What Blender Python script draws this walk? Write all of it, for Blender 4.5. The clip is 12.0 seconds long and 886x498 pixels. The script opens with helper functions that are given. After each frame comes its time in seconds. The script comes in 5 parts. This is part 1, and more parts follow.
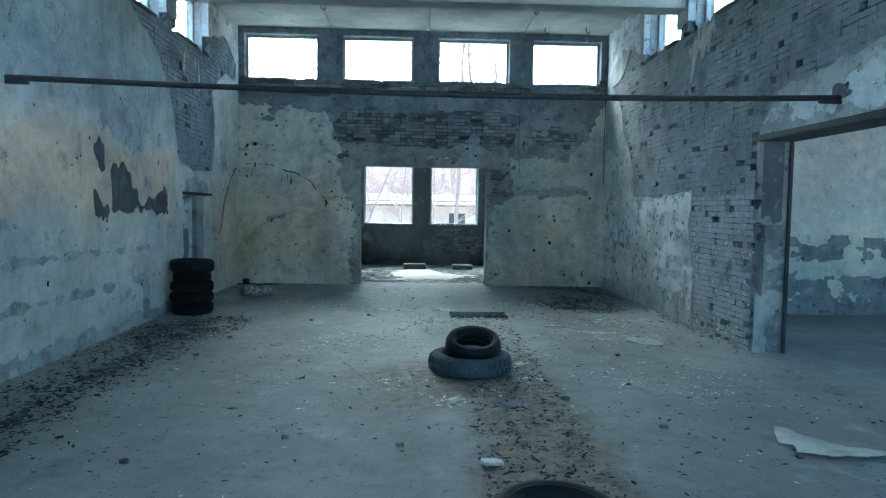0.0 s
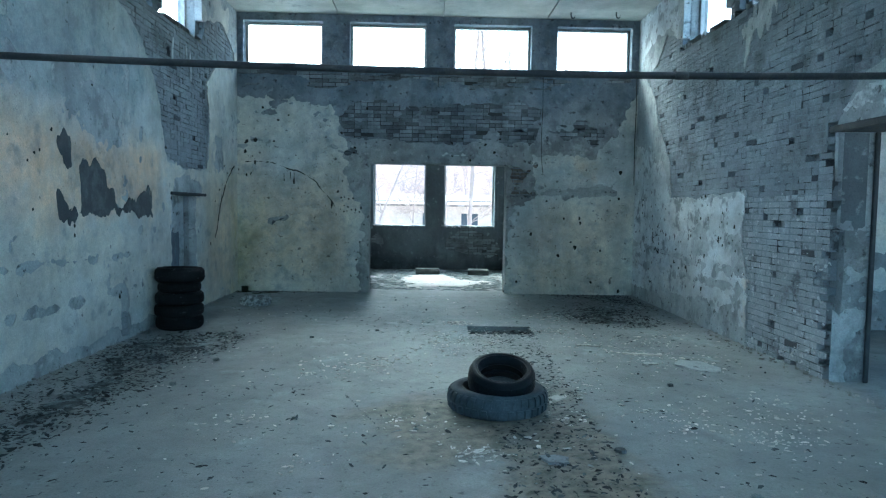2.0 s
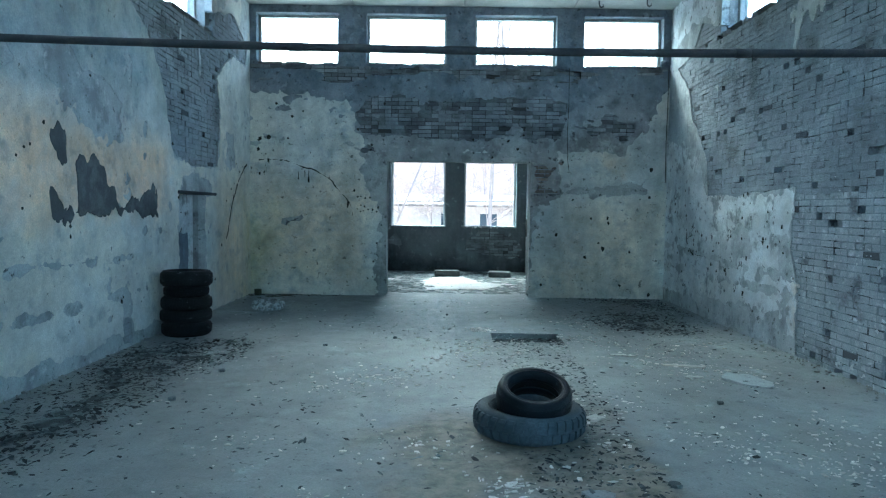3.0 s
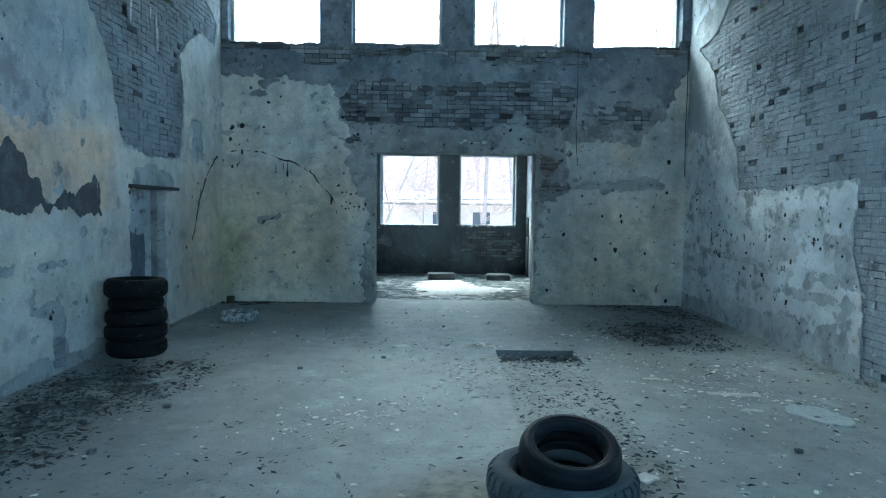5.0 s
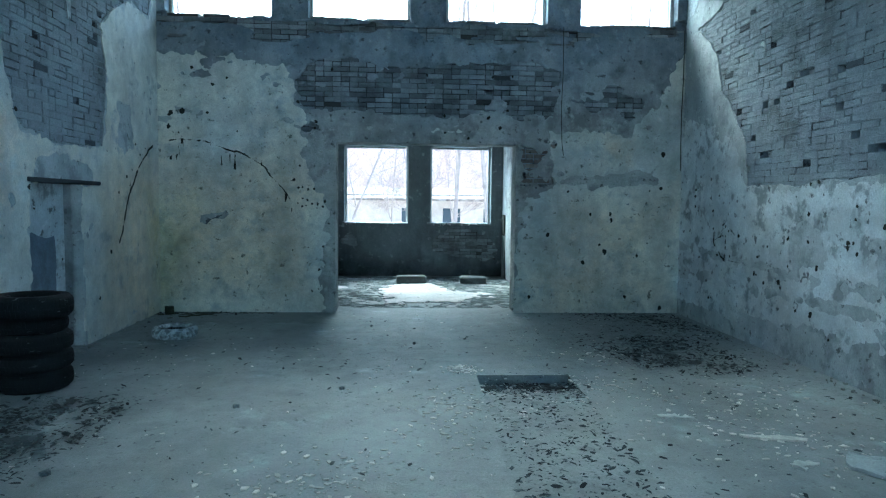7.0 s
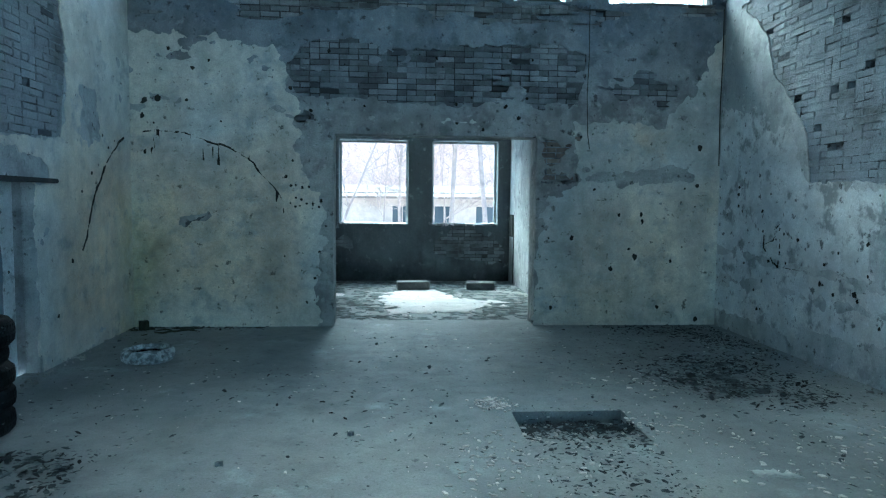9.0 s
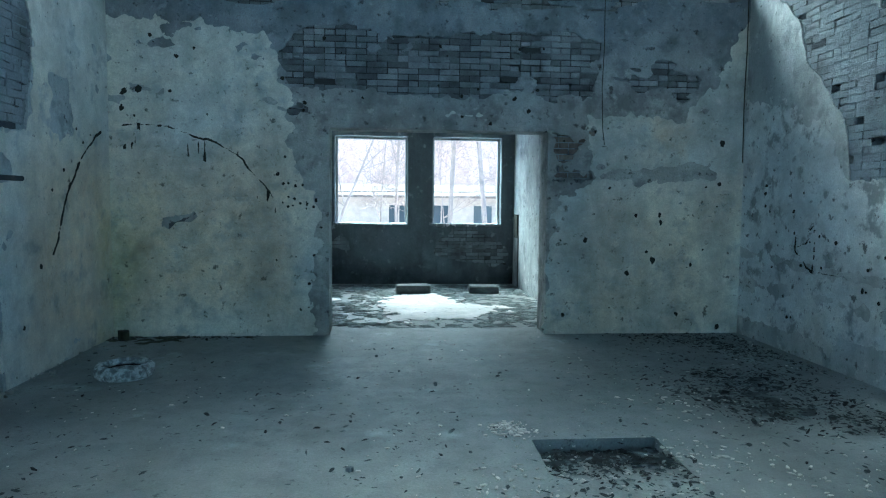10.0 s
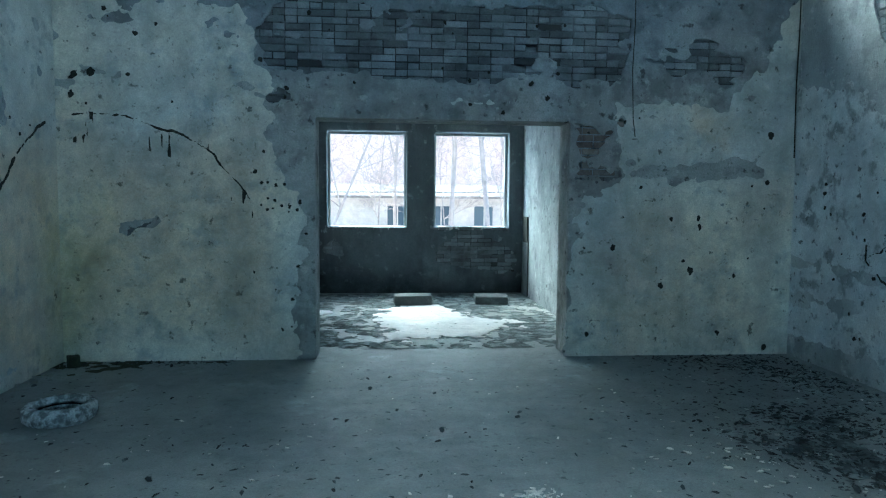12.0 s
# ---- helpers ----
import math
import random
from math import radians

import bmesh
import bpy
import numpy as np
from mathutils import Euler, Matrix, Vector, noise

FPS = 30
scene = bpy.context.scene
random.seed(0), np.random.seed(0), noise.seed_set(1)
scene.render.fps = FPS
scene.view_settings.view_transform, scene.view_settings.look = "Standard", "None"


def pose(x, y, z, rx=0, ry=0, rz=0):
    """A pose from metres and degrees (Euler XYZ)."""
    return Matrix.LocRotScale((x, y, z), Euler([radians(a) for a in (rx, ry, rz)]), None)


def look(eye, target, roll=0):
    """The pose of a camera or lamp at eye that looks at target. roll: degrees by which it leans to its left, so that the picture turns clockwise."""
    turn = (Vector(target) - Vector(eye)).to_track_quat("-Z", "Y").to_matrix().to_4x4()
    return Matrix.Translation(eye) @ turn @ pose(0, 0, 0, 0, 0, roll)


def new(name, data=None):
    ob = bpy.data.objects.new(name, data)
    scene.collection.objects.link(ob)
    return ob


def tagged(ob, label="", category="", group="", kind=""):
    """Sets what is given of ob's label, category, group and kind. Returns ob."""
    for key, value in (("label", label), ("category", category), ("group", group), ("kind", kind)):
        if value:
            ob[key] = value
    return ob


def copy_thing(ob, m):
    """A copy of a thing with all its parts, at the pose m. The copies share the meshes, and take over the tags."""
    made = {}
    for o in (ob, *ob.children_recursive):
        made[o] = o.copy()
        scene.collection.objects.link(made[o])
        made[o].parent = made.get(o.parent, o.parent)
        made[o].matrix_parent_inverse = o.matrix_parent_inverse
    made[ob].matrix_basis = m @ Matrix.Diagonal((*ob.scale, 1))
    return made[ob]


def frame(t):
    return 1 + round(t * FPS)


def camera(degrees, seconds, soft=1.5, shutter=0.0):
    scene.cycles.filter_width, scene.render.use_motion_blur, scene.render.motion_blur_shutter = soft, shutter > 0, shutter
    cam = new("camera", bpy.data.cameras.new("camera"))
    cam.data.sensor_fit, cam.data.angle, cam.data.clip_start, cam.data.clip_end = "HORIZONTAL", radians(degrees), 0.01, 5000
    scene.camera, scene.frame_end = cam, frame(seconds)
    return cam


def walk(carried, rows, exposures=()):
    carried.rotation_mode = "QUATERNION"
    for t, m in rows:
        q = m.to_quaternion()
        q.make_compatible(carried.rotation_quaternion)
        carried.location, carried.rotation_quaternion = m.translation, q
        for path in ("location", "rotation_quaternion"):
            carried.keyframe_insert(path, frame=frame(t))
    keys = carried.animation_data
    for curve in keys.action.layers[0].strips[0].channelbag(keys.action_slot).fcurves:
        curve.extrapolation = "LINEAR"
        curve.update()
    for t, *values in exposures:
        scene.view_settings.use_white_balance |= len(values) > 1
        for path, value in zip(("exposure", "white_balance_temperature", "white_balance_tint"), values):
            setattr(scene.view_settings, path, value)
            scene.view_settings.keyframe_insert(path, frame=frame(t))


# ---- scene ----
cam = camera(67.4, 12.0, soft=1.2)
PATH = [
    (0, (0.279, -0.316, 1.645), (0.366, 1.679, 1.525), 0.9),
    (0.5, (0.331, -0.062, 1.655), (0.414, 1.933, 1.534), 0.9),
    (1, (0.374, 0.215, 1.676), (0.46, 2.209, 1.552), 0.9),
    (1.5, (0.358, 0.532, 1.66), (0.43, 2.527, 1.538), 1.0),
    (2, (0.234, 0.841, 1.676), (0.288, 2.836, 1.555), 0.9),
    (2.5, (0.203, 1.099, 1.654), (0.231, 3.095, 1.536), 0.8),
    (3, (0.195, 1.428, 1.655), (0.195, 3.425, 1.535), 0.8),
    (3.2, (0.178, 1.547, 1.671), (0.175, 3.544, 1.55), 0.7),
    (5, (0.129, 2.72, 1.629), (0.156, 4.716, 1.505), 0.7),
    (5.5, (0.128, 3.03, 1.625), (0.158, 5.025, 1.498), 0.8),
    (6, (0.119, 3.364, 1.642), (0.189, 5.359, 1.515), 0.7),
    (6.5, (0.135, 3.678, 1.63), (0.238, 5.671, 1.499), 0.7),
    (7, (0.131, 3.973, 1.653), (0.251, 5.965, 1.517), 0.7),
    (7.2, (0.126, 4.103, 1.667), (0.247, 6.095, 1.525), 0.8),
    (9, (-0.123, 5.119, 1.678), (0.034, 7.108, 1.535), 0.6),
    (9.5, (-0.132, 5.44, 1.666), (0.031, 7.428, 1.518), 0.6),
    (10, (-0.18, 5.759, 1.683), (-0.01, 7.747, 1.537), 0.6),
    (10.5, (-0.153, 6.069, 1.68), (0.018, 8.056, 1.533), 0.5),
    (11, (-0.116, 6.34, 1.676), (0.054, 8.327, 1.532), 0.6),
    (11.5, (-0.123, 6.619, 1.669), (0.046, 8.606, 1.523), 0.6),
    (12, (-0.148, 6.919, 1.696), (0.025, 8.906, 1.551), 0.5),
]
walk(cam, [(t, look(eye, target, roll)) for t, eye, target, roll in PATH],
     exposures=[(0, 3.40, 4820, -16), (3, 3.66, 4720, -16), (5.5, 3.6, 4680, -16), (7, 3.54, 4580, -18), (12, 3.46, 4600, -19)])

# ---- light: an overcast winter sky and a weak, wide sun ----
world = bpy.data.worlds.new("overcast_sky")
world.use_nodes = True
scene.world = world
wn = world.node_tree.nodes
sky = wn.new("ShaderNodeTexSky")
sky.sky_type, sky.sun_disc, sky.sun_elevation, sky.sun_rotation = "NISHITA", False, radians(42), radians(-20)
sky.air_density, sky.dust_density = 1.0, 5.0
wn["Background"].inputs["Strength"].default_value = 0.15
world.node_tree.links.new(sky.outputs[0], wn["Background"].inputs["Color"])
sun = new("sun", bpy.data.lights.new("sun", "SUN"))
sun.data.energy, sun.data.angle, sun.data.color = 0.32, radians(40), (1.0, 0.96, 0.9)
sun.matrix_world = look((0, 0, 30), (4.8, -13.2, 17.4))


# ---- materials ----
def nodes_of(name):
    m = bpy.data.materials.new(name)
    m.use_nodes = True
    return m, m.node_tree.nodes, m.node_tree.links, m.node_tree.nodes["Principled BSDF"]


def coords(N, L, scale=(1, 1, 1)):
    geo, mp = N.new("ShaderNodeNewGeometry"), N.new("ShaderNodeMapping")
    mp.inputs["Scale"].default_value = scale
    L.new(geo.outputs["Position"], mp.inputs["Vector"])
    return mp.outputs[0]


def noise_tex(N, L, vec, scale, detail=4.0, rough=0.6, distort=0.0):
    n = N.new("ShaderNodeTexNoise")
    n.inputs["Scale"].default_value, n.inputs["Detail"].default_value = scale, detail
    n.inputs["Roughness"].default_value, n.inputs["Distortion"].default_value = rough, distort
    L.new(vec, n.inputs["Vector"])
    return n.outputs["Fac"]


def ramp(N, L, fac, lo, hi, a=0.0, b=1.0):
    r = N.new("ShaderNodeMapRange")
    r.inputs["From Min"].default_value, r.inputs["From Max"].default_value = lo, hi
    r.inputs["To Min"].default_value, r.inputs["To Max"].default_value = a, b
    L.new(fac, r.inputs["Value"])
    return r.outputs[0]


def mixed(N, L, fac, a, b):
    m = N.new("ShaderNodeMix")
    m.data_type = "RGBA"
    if isinstance(fac, (int, float)):
        m.inputs[0].default_value = fac
    else:
        L.new(fac, m.inputs[0])
    for sock, v in ((m.inputs[6], a), (m.inputs[7], b)):
        if isinstance(v, tuple):
            sock.default_value = (*v, 1)
        else:
            L.new(v, sock)
    return m.outputs[2]


def bumped(N, L, bsdf, height, strength=0.4, dist=0.01):
    b = N.new("ShaderNodeBump")
    b.inputs["Strength"].default_value, b.inputs["Distance"].default_value = strength, dist
    L.new(height, b.inputs["Height"])
    L.new(b.outputs[0], bsdf.inputs["Normal"])


def times(N, L, a, b, op="MULTIPLY"):
    m = N.new("ShaderNodeMath")
    m.operation = op
    for s, v in ((m.inputs[0], a), (m.inputs[1], b)):
        if isinstance(v, (int, float)):
            s.default_value = v
        else:
            L.new(v, s)
    return m.outputs[0]


def surface(name, base, patches, grain=60.0, bump=0.35, dist=0.008, rough=0.9, streak=None, island=0.0, spec=0.3, odd=None, pits=0.0, mottle=0.2):
    """A rough mineral surface. patches: (colour, scale, low, high, detail, stretch) layers over the base."""
    m, N, L, B = nodes_of(name)
    col = base
    v = coords(N, L)
    for colour, scale, lo, hi, detail, stretch in patches:
        vv = coords(N, L, stretch)
        col = mixed(N, L, ramp(N, L, noise_tex(N, L, vv, scale, detail, 0.62), lo, hi), col, colour)
    cloud = times(N, L, noise_tex(N, L, v, 4.3, 12.0, 0.74, 0.4), noise_tex(N, L, v, 1.1, 6.0, 0.6), "ADD")
    tone = N.new("ShaderNodeHueSaturation")
    L.new(ramp(N, L, cloud, 0.72, 1.28, 1 - 1.3 * mottle, 1 + mottle), tone.inputs["Value"])
    if isinstance(col, tuple):
        tone.inputs["Color"].default_value = (*col, 1)
    else:
        L.new(col, tone.inputs["Color"])
    col = tone.outputs[0]
    fine = noise_tex(N, L, v, grain, 6.0, 0.7)
    col = mixed(N, L, ramp(N, L, fine, 0.36, 0.68, 0.0, 0.5), col, tuple(0.45 * c for c in base))
    if pits:
        tiny = noise_tex(N, L, coords(N, L), 21.0, 3.0, 0.55)
        where = noise_tex(N, L, coords(N, L), 1.7, 5.0, 0.6)
        spot = times(N, L, ramp(N, L, tiny, 0.635, 0.68), ramp(N, L, where, 0.42, 0.60, 0.15, 1.0))
        col = mixed(N, L, times(N, L, spot, pits), col, tuple(0.22 * c for c in base))
    if island:
        oi = N.new("ShaderNodeObjectInfo")
        gi = N.new("ShaderNodeNewGeometry")
        r = times(N, L, times(N, L, oi.outputs["Random"], gi.outputs["Random Per Island"], "ADD"), 1.0, "FRACT")
        hsv = N.new("ShaderNodeHueSaturation")
        L.new(col, hsv.inputs["Color"])
        L.new(ramp(N, L, r, 0, 1, 1 - island, 1 + island), hsv.inputs["Value"])
        col = hsv.outputs[0]
        if odd:
            col = mixed(N, L, ramp(N, L, times(N, L, times(N, L, r, 7.31), 1.0, "FRACT"), 0.978, 0.982), col, odd)
    L.new(col, B.inputs["Base Color"])
    B.inputs["Roughness"].default_value = rough
    B.inputs["Specular IOR Level"].default_value = spec
    mid = noise_tex(N, L, v, grain / 9, 5.0, 0.6)
    bumped(N, L, B, times(N, L, times(N, L, mid, 1.5), fine, "ADD"), bump, dist)
    return m


ONE = (1, 1, 1)
TALL = (1, 1, 0.16)
FLAT = (0.35, 0.35, 1.6)
RENDER = surface("grey_render", (0.350, 0.372, 0.386), [
    ((0.375, 0.388, 0.390), 0.7, 0.36, 0.66, 9, ONE),
    ((0.170, 0.182, 0.194), 1.1, 0.44, 0.74, 9, TALL),
    ((0.205, 0.214, 0.222), 3.1, 0.50, 0.62, 9, ONE),
    ((0.440, 0.452, 0.450), 6.5, 0.585, 0.66, 9, ONE),
    ((0.074, 0.076, 0.078), 9.0, 0.60, 0.67, 8, ONE)], bump=1.0, dist=0.016, pits=0.5, mottle=0.3)
RENDERL = surface("pale_render", (0.520, 0.548, 0.560), [
    ((0.500, 0.518, 0.522), 0.7, 0.36, 0.66, 9, ONE),
    ((0.250, 0.268, 0.284), 1.1, 0.46, 0.76, 9, TALL),
    ((0.300, 0.315, 0.326), 3.1, 0.51, 0.62, 9, ONE),
    ((0.590, 0.606, 0.604), 6.5, 0.585, 0.66, 9, ONE),
    ((0.104, 0.106, 0.108), 9.0, 0.61, 0.67, 8, ONE)], bump=1.0, dist=0.016, pits=0.5)
LIMEWASH = surface("old_limewash", (0.690, 0.685, 0.610), [
    ((0.690, 0.650, 0.530), 0.42, 0.40, 0.66, 6, ONE),
    ((0.500, 0.530, 0.525), 0.75, 0.42, 0.68, 10, ONE),
    ((0.300, 0.316, 0.312), 1.0, 0.50, 0.80, 9, TALL),
    ((0.420, 0.445, 0.448), 3.4, 0.53, 0.66, 9, ONE),
    ((0.640, 0.640, 0.590), 5.6, 0.60, 0.70, 9, ONE),
    ((0.120, 0.122, 0.115), 9.0, 0.62, 0.68, 8, ONE)], bump=0.8, dist=0.01, pits=0.5, mottle=0.34)
SMOOTHWASH = surface("smooth_limewash", (0.730, 0.735, 0.705), [
    ((0.740, 0.690, 0.570), 0.5, 0.38, 0.62, 7, ONE),
    ((0.560, 0.590, 0.598), 0.8, 0.43, 0.70, 10, ONE),
    ((0.330, 0.348, 0.355), 1.1, 0.54, 0.80, 9, TALL),
    ((0.680, 0.672, 0.630), 1.9, 0.54, 0.74, 9, ONE),
    ((0.430, 0.452, 0.462), 3.6, 0.56, 0.68, 9, ONE),
    ((0.110, 0.112, 0.108), 9.0, 0.645, 0.70, 8, ONE)], bump=0.8, dist=0.01, pits=0.35, mottle=0.28)
WHITEWASH = surface("flaking_whitewash", (0.750, 0.785, 0.800), [
    ((0.580, 0.612, 0.632), 1.3, 0.42, 0.64, 10, FLAT),
    ((0.580, 0.560, 0.500), 0.6, 0.50, 0.74, 6, ONE),
    ((0.300, 0.314, 0.326), 3.4, 0.545, 0.62, 9, ONE),
    ((0.740, 0.756, 0.760), 6.0, 0.58, 0.66, 9, ONE),
    ((0.102, 0.104, 0.106), 8.0, 0.60, 0.66, 8, ONE)], bump=0.9, dist=0.01, pits=0.6, mottle=0.26)
DARKPAINT = surface("bare_dark_render", (0.10, 0.105, 0.11), [((0.17, 0.175, 0.18), 4.0, 0.5, 0.65, 6, ONE)], bump=0.7)
MORTAR = surface("wall_mortar", (0.290, 0.318, 0.345), [((0.060, 0.064, 0.068), 4.2, 0.52, 0.58, 9, ONE)], bump=0.9, dist=0.012)
BRICK = surface("old_brick", (0.295, 0.322, 0.350), [
    ((0.370, 0.398, 0.428), 0.8, 0.40, 0.62, 9, ONE), ((0.40, 0.42, 0.44), 3.4, 0.585, 0.67, 10, ONE),
    ((0.155, 0.161, 0.168), 1.7, 0.52, 0.68, 9, ONE)], bump=1.0, dist=0.018, island=0.09, odd=(0.070, 0.078, 0.090), pits=0.6)
DARKMORTAR = surface("sooty_mortar", (0.185, 0.195, 0.205), [((0.030, 0.032, 0.034), 3.6, 0.42, 0.50, 9, ONE)], bump=0.9, dist=0.012)
DARKBRICK = surface("sooty_brick", (0.190, 0.205, 0.218), [
    ((0.28, 0.292, 0.300), 1.6, 0.44, 0.62, 9, ONE), ((0.105, 0.108, 0.110), 1.9, 0.50, 0.66, 9, ONE)], bump=1.0, dist=0.018, island=0.42, odd=(0.05, 0.050, 0.05), pits=0.4)
LIMEDBRICK = surface("limed_brick", (0.400, 0.424, 0.446), [
    ((0.50, 0.528, 0.550), 1.3, 0.42, 0.64, 9, ONE), ((0.60, 0.62, 0.636), 9.0, 0.575, 0.63, 9, ONE),
    ((0.16, 0.168, 0.176), 3.1, 0.56, 0.66, 9, ONE)], bump=1.0, dist=0.018, island=0.07, odd=(0.10, 0.104, 0.108), pits=0.7)
REDBRICK = surface("red_brick", (0.215, 0.180, 0.155), [((0.26, 0.25, 0.24), 3.0, 0.48, 0.6, 8, ONE), ((0.10, 0.08, 0.07), 4.0, 0.5, 0.66, 7, ONE)], bump=0.9, dist=0.01, island=0.25)
CONCRETE = surface("floor_concrete", (0.282, 0.292, 0.286), [
    ((0.385, 0.392, 0.378), 0.33, 0.38, 0.66, 8, ONE), ((0.172, 0.180, 0.180), 0.55, 0.46, 0.70, 9, (1, 0.6, 1)),
    ((0.290, 0.288, 0.252), 0.5, 0.52, 0.76, 7, ONE), ((0.190, 0.200, 0.198), 2.2, 0.52, 0.70, 10, ONE),
    ((0.480, 0.515, 0.512), 1.5, 0.60, 0.72, 12, ONE), ((0.100, 0.108, 0.108), 14.0, 0.61, 0.68, 6, ONE)], bump=0.7, rough=0.62, spec=0.42, pits=0.5, mottle=0.22)


def dirtied(m):
    """Brown dirt trodden out of the pit over the concrete round it."""
    N, L = m.node_tree.nodes, m.node_tree.links
    B = N["Principled BSDF"]
    clean = B.inputs["Base Color"].links[0].from_socket
    geo, sep = N.new("ShaderNodeNewGeometry"), N.new("ShaderNodeSeparateXYZ")
    L.new(geo.outputs["Position"], sep.inputs[0])
    n1 = noise_tex(N, L, coords(N, L), 1.5, 9, 0.68)
    n2 = noise_tex(N, L, coords(N, L), 7.0, 9, 0.72)
    x, y = sep.outputs["X"], sep.outputs["Y"]
    a = N.new("ShaderNodeMath")
    a.operation = "ABSOLUTE"
    L.new(times(N, L, x, 1.18, "SUBTRACT"), a.inputs[0])
    strip = ramp(N, L, times(N, L, a.outputs[0], times(N, L, n1, 1.1), "SUBTRACT"), 0.02, -0.22)
    ahead = ramp(N, L, times(N, L, y, times(N, L, n1, 3.0), "SUBTRACT"), 6.4, 3.9)
    strip = times(N, L, strip, ahead)
    dx, dy = times(N, L, x, 0.45, "SUBTRACT"), times(N, L, times(N, L, y, 5.9, "SUBTRACT"), 0.9)
    r2 = times(N, L, times(N, L, dx, dx), times(N, L, dy, dy), "ADD")
    pool = ramp(N, L, times(N, L, r2, times(N, L, n1, 2.4), "SUBTRACT"), -0.25, -1.05)
    fac = times(N, L, times(N, L, strip, pool, "MAXIMUM"), 0.9)
    dirt = mixed(N, L, ramp(N, L, n2, 0.42, 0.60), (0.255, 0.222, 0.168), (0.10, 0.090, 0.068))
    L.new(mixed(N, L, fac, clean, dirt), B.inputs["Base Color"])


dirtied(CONCRETE)


def coats_and_light(m, zones):
    """Faded coats, growths and painted light or dark areas with soft, uneven borders. zones: (colour, low corner, high
    corner, softness, strength).
    """
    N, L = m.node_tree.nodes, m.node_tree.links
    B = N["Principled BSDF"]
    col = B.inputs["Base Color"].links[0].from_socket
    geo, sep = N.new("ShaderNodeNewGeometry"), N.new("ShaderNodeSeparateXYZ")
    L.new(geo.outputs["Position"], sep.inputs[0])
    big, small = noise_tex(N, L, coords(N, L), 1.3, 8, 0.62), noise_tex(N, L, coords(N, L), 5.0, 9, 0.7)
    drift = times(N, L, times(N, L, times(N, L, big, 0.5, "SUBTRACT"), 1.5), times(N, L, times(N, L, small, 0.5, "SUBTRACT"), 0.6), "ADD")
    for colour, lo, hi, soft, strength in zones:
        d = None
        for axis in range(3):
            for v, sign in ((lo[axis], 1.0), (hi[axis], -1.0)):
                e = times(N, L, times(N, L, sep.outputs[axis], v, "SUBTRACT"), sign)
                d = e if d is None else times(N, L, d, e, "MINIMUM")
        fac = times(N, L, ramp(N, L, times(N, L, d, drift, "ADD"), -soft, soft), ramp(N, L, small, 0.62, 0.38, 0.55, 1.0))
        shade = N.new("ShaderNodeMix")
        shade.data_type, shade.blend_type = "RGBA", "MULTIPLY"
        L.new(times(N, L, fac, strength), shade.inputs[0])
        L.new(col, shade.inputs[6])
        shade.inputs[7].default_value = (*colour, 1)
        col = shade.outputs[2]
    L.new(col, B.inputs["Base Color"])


coats_and_light(LIMEWASH, [((1.06, 0.905, 0.735), (-3.4, 13, 0.2), (-1.25, 15, 2.3), 0.35, 0.9), ((1.06, 0.93, 0.80), (2.3, 13, 0.1), (4.1, 15, 1.85), 0.3, 0.9),
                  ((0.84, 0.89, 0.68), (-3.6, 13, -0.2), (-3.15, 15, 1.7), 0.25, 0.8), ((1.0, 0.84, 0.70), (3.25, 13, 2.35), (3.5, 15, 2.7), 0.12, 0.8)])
# Third zone: grey-blue upper wall, darkened further to take light off the top.
coats_and_light(SMOOTHWASH, [((1.20, 0.93, 0.71), (-4, 4.5, 1.55), (-3, 10.3, 2.5), 0.22, 1.0), ((1.06, 0.91, 0.75), (-4, 12.2, 0.1), (-3, 14.1, 2.1), 0.3, 0.9),
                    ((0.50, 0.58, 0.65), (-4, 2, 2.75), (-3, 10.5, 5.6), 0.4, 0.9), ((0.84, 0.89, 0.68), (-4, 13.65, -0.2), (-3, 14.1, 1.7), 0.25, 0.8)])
# First zone brightens the wall's far end: light put into the whitewash.
coats_and_light(WHITEWASH, [((1.13, 1.07, 1.0), (4, 11.2, -1), (6, 14.5, 3.4), 0.6, 1.0), ((1.0, 0.84, 0.66), (4, 8.95, 0.1), (5, 9.35, 1.0), 0.10, 0.9)])
# Same lightened far end, painted into the render coat as well.
coats_and_light(RENDERL, [((1.28, 1.20, 1.10), (4, 11.2, -1), (6, 14.5, 2.6), 0.6, 1.0)])
# North wall render: lighter and warmer low down, dark blue above 3.75 m.
coats_and_light(RENDER, [((1.18, 1.12, 1.02), (-4, 13, -1), (5, 15, 3.0), 0.3, 1.0), ((0.45, 0.54, 0.68), (-4, 13, 3.75), (5, 15, 5.6), 0.45, 0.9)])
# East brickwork and its joints, multiplied darker above 3.25 m.
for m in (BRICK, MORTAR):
    coats_and_light(m, [((0.60, 0.65, 0.70), (4, 1, 3.25), (6, 11.8, 5.6), 0.6, 0.95)])
# After the even dimming: dusty pools of light, then a shaded far end, painted.
coats_and_light(CONCRETE, [((0.86, 0.885, 0.90), (-50, -50, -9), (50, 50, 9), 0.5, 1.0), ((1.42, 1.38, 1.30), (-0.5, 6.6, -1), (2.1, 9.9, 1), 0.5, 0.8), ((1.30, 1.30, 1.28), (2.4, 4.6, -1), (4.0, 6.6, 1), 0.4, 0.7), ((0.62, 0.69, 0.72), (-1.5, 10.4, -1), (2.4, 14.2, 1), 0.7, 0.85)])
SOIL = surface("dark_soil", (0.088, 0.101, 0.104), [((0.250, 0.280, 0.286), 6.0, 0.46, 0.58, 9, ONE)], bump=1.0, dist=0.02)
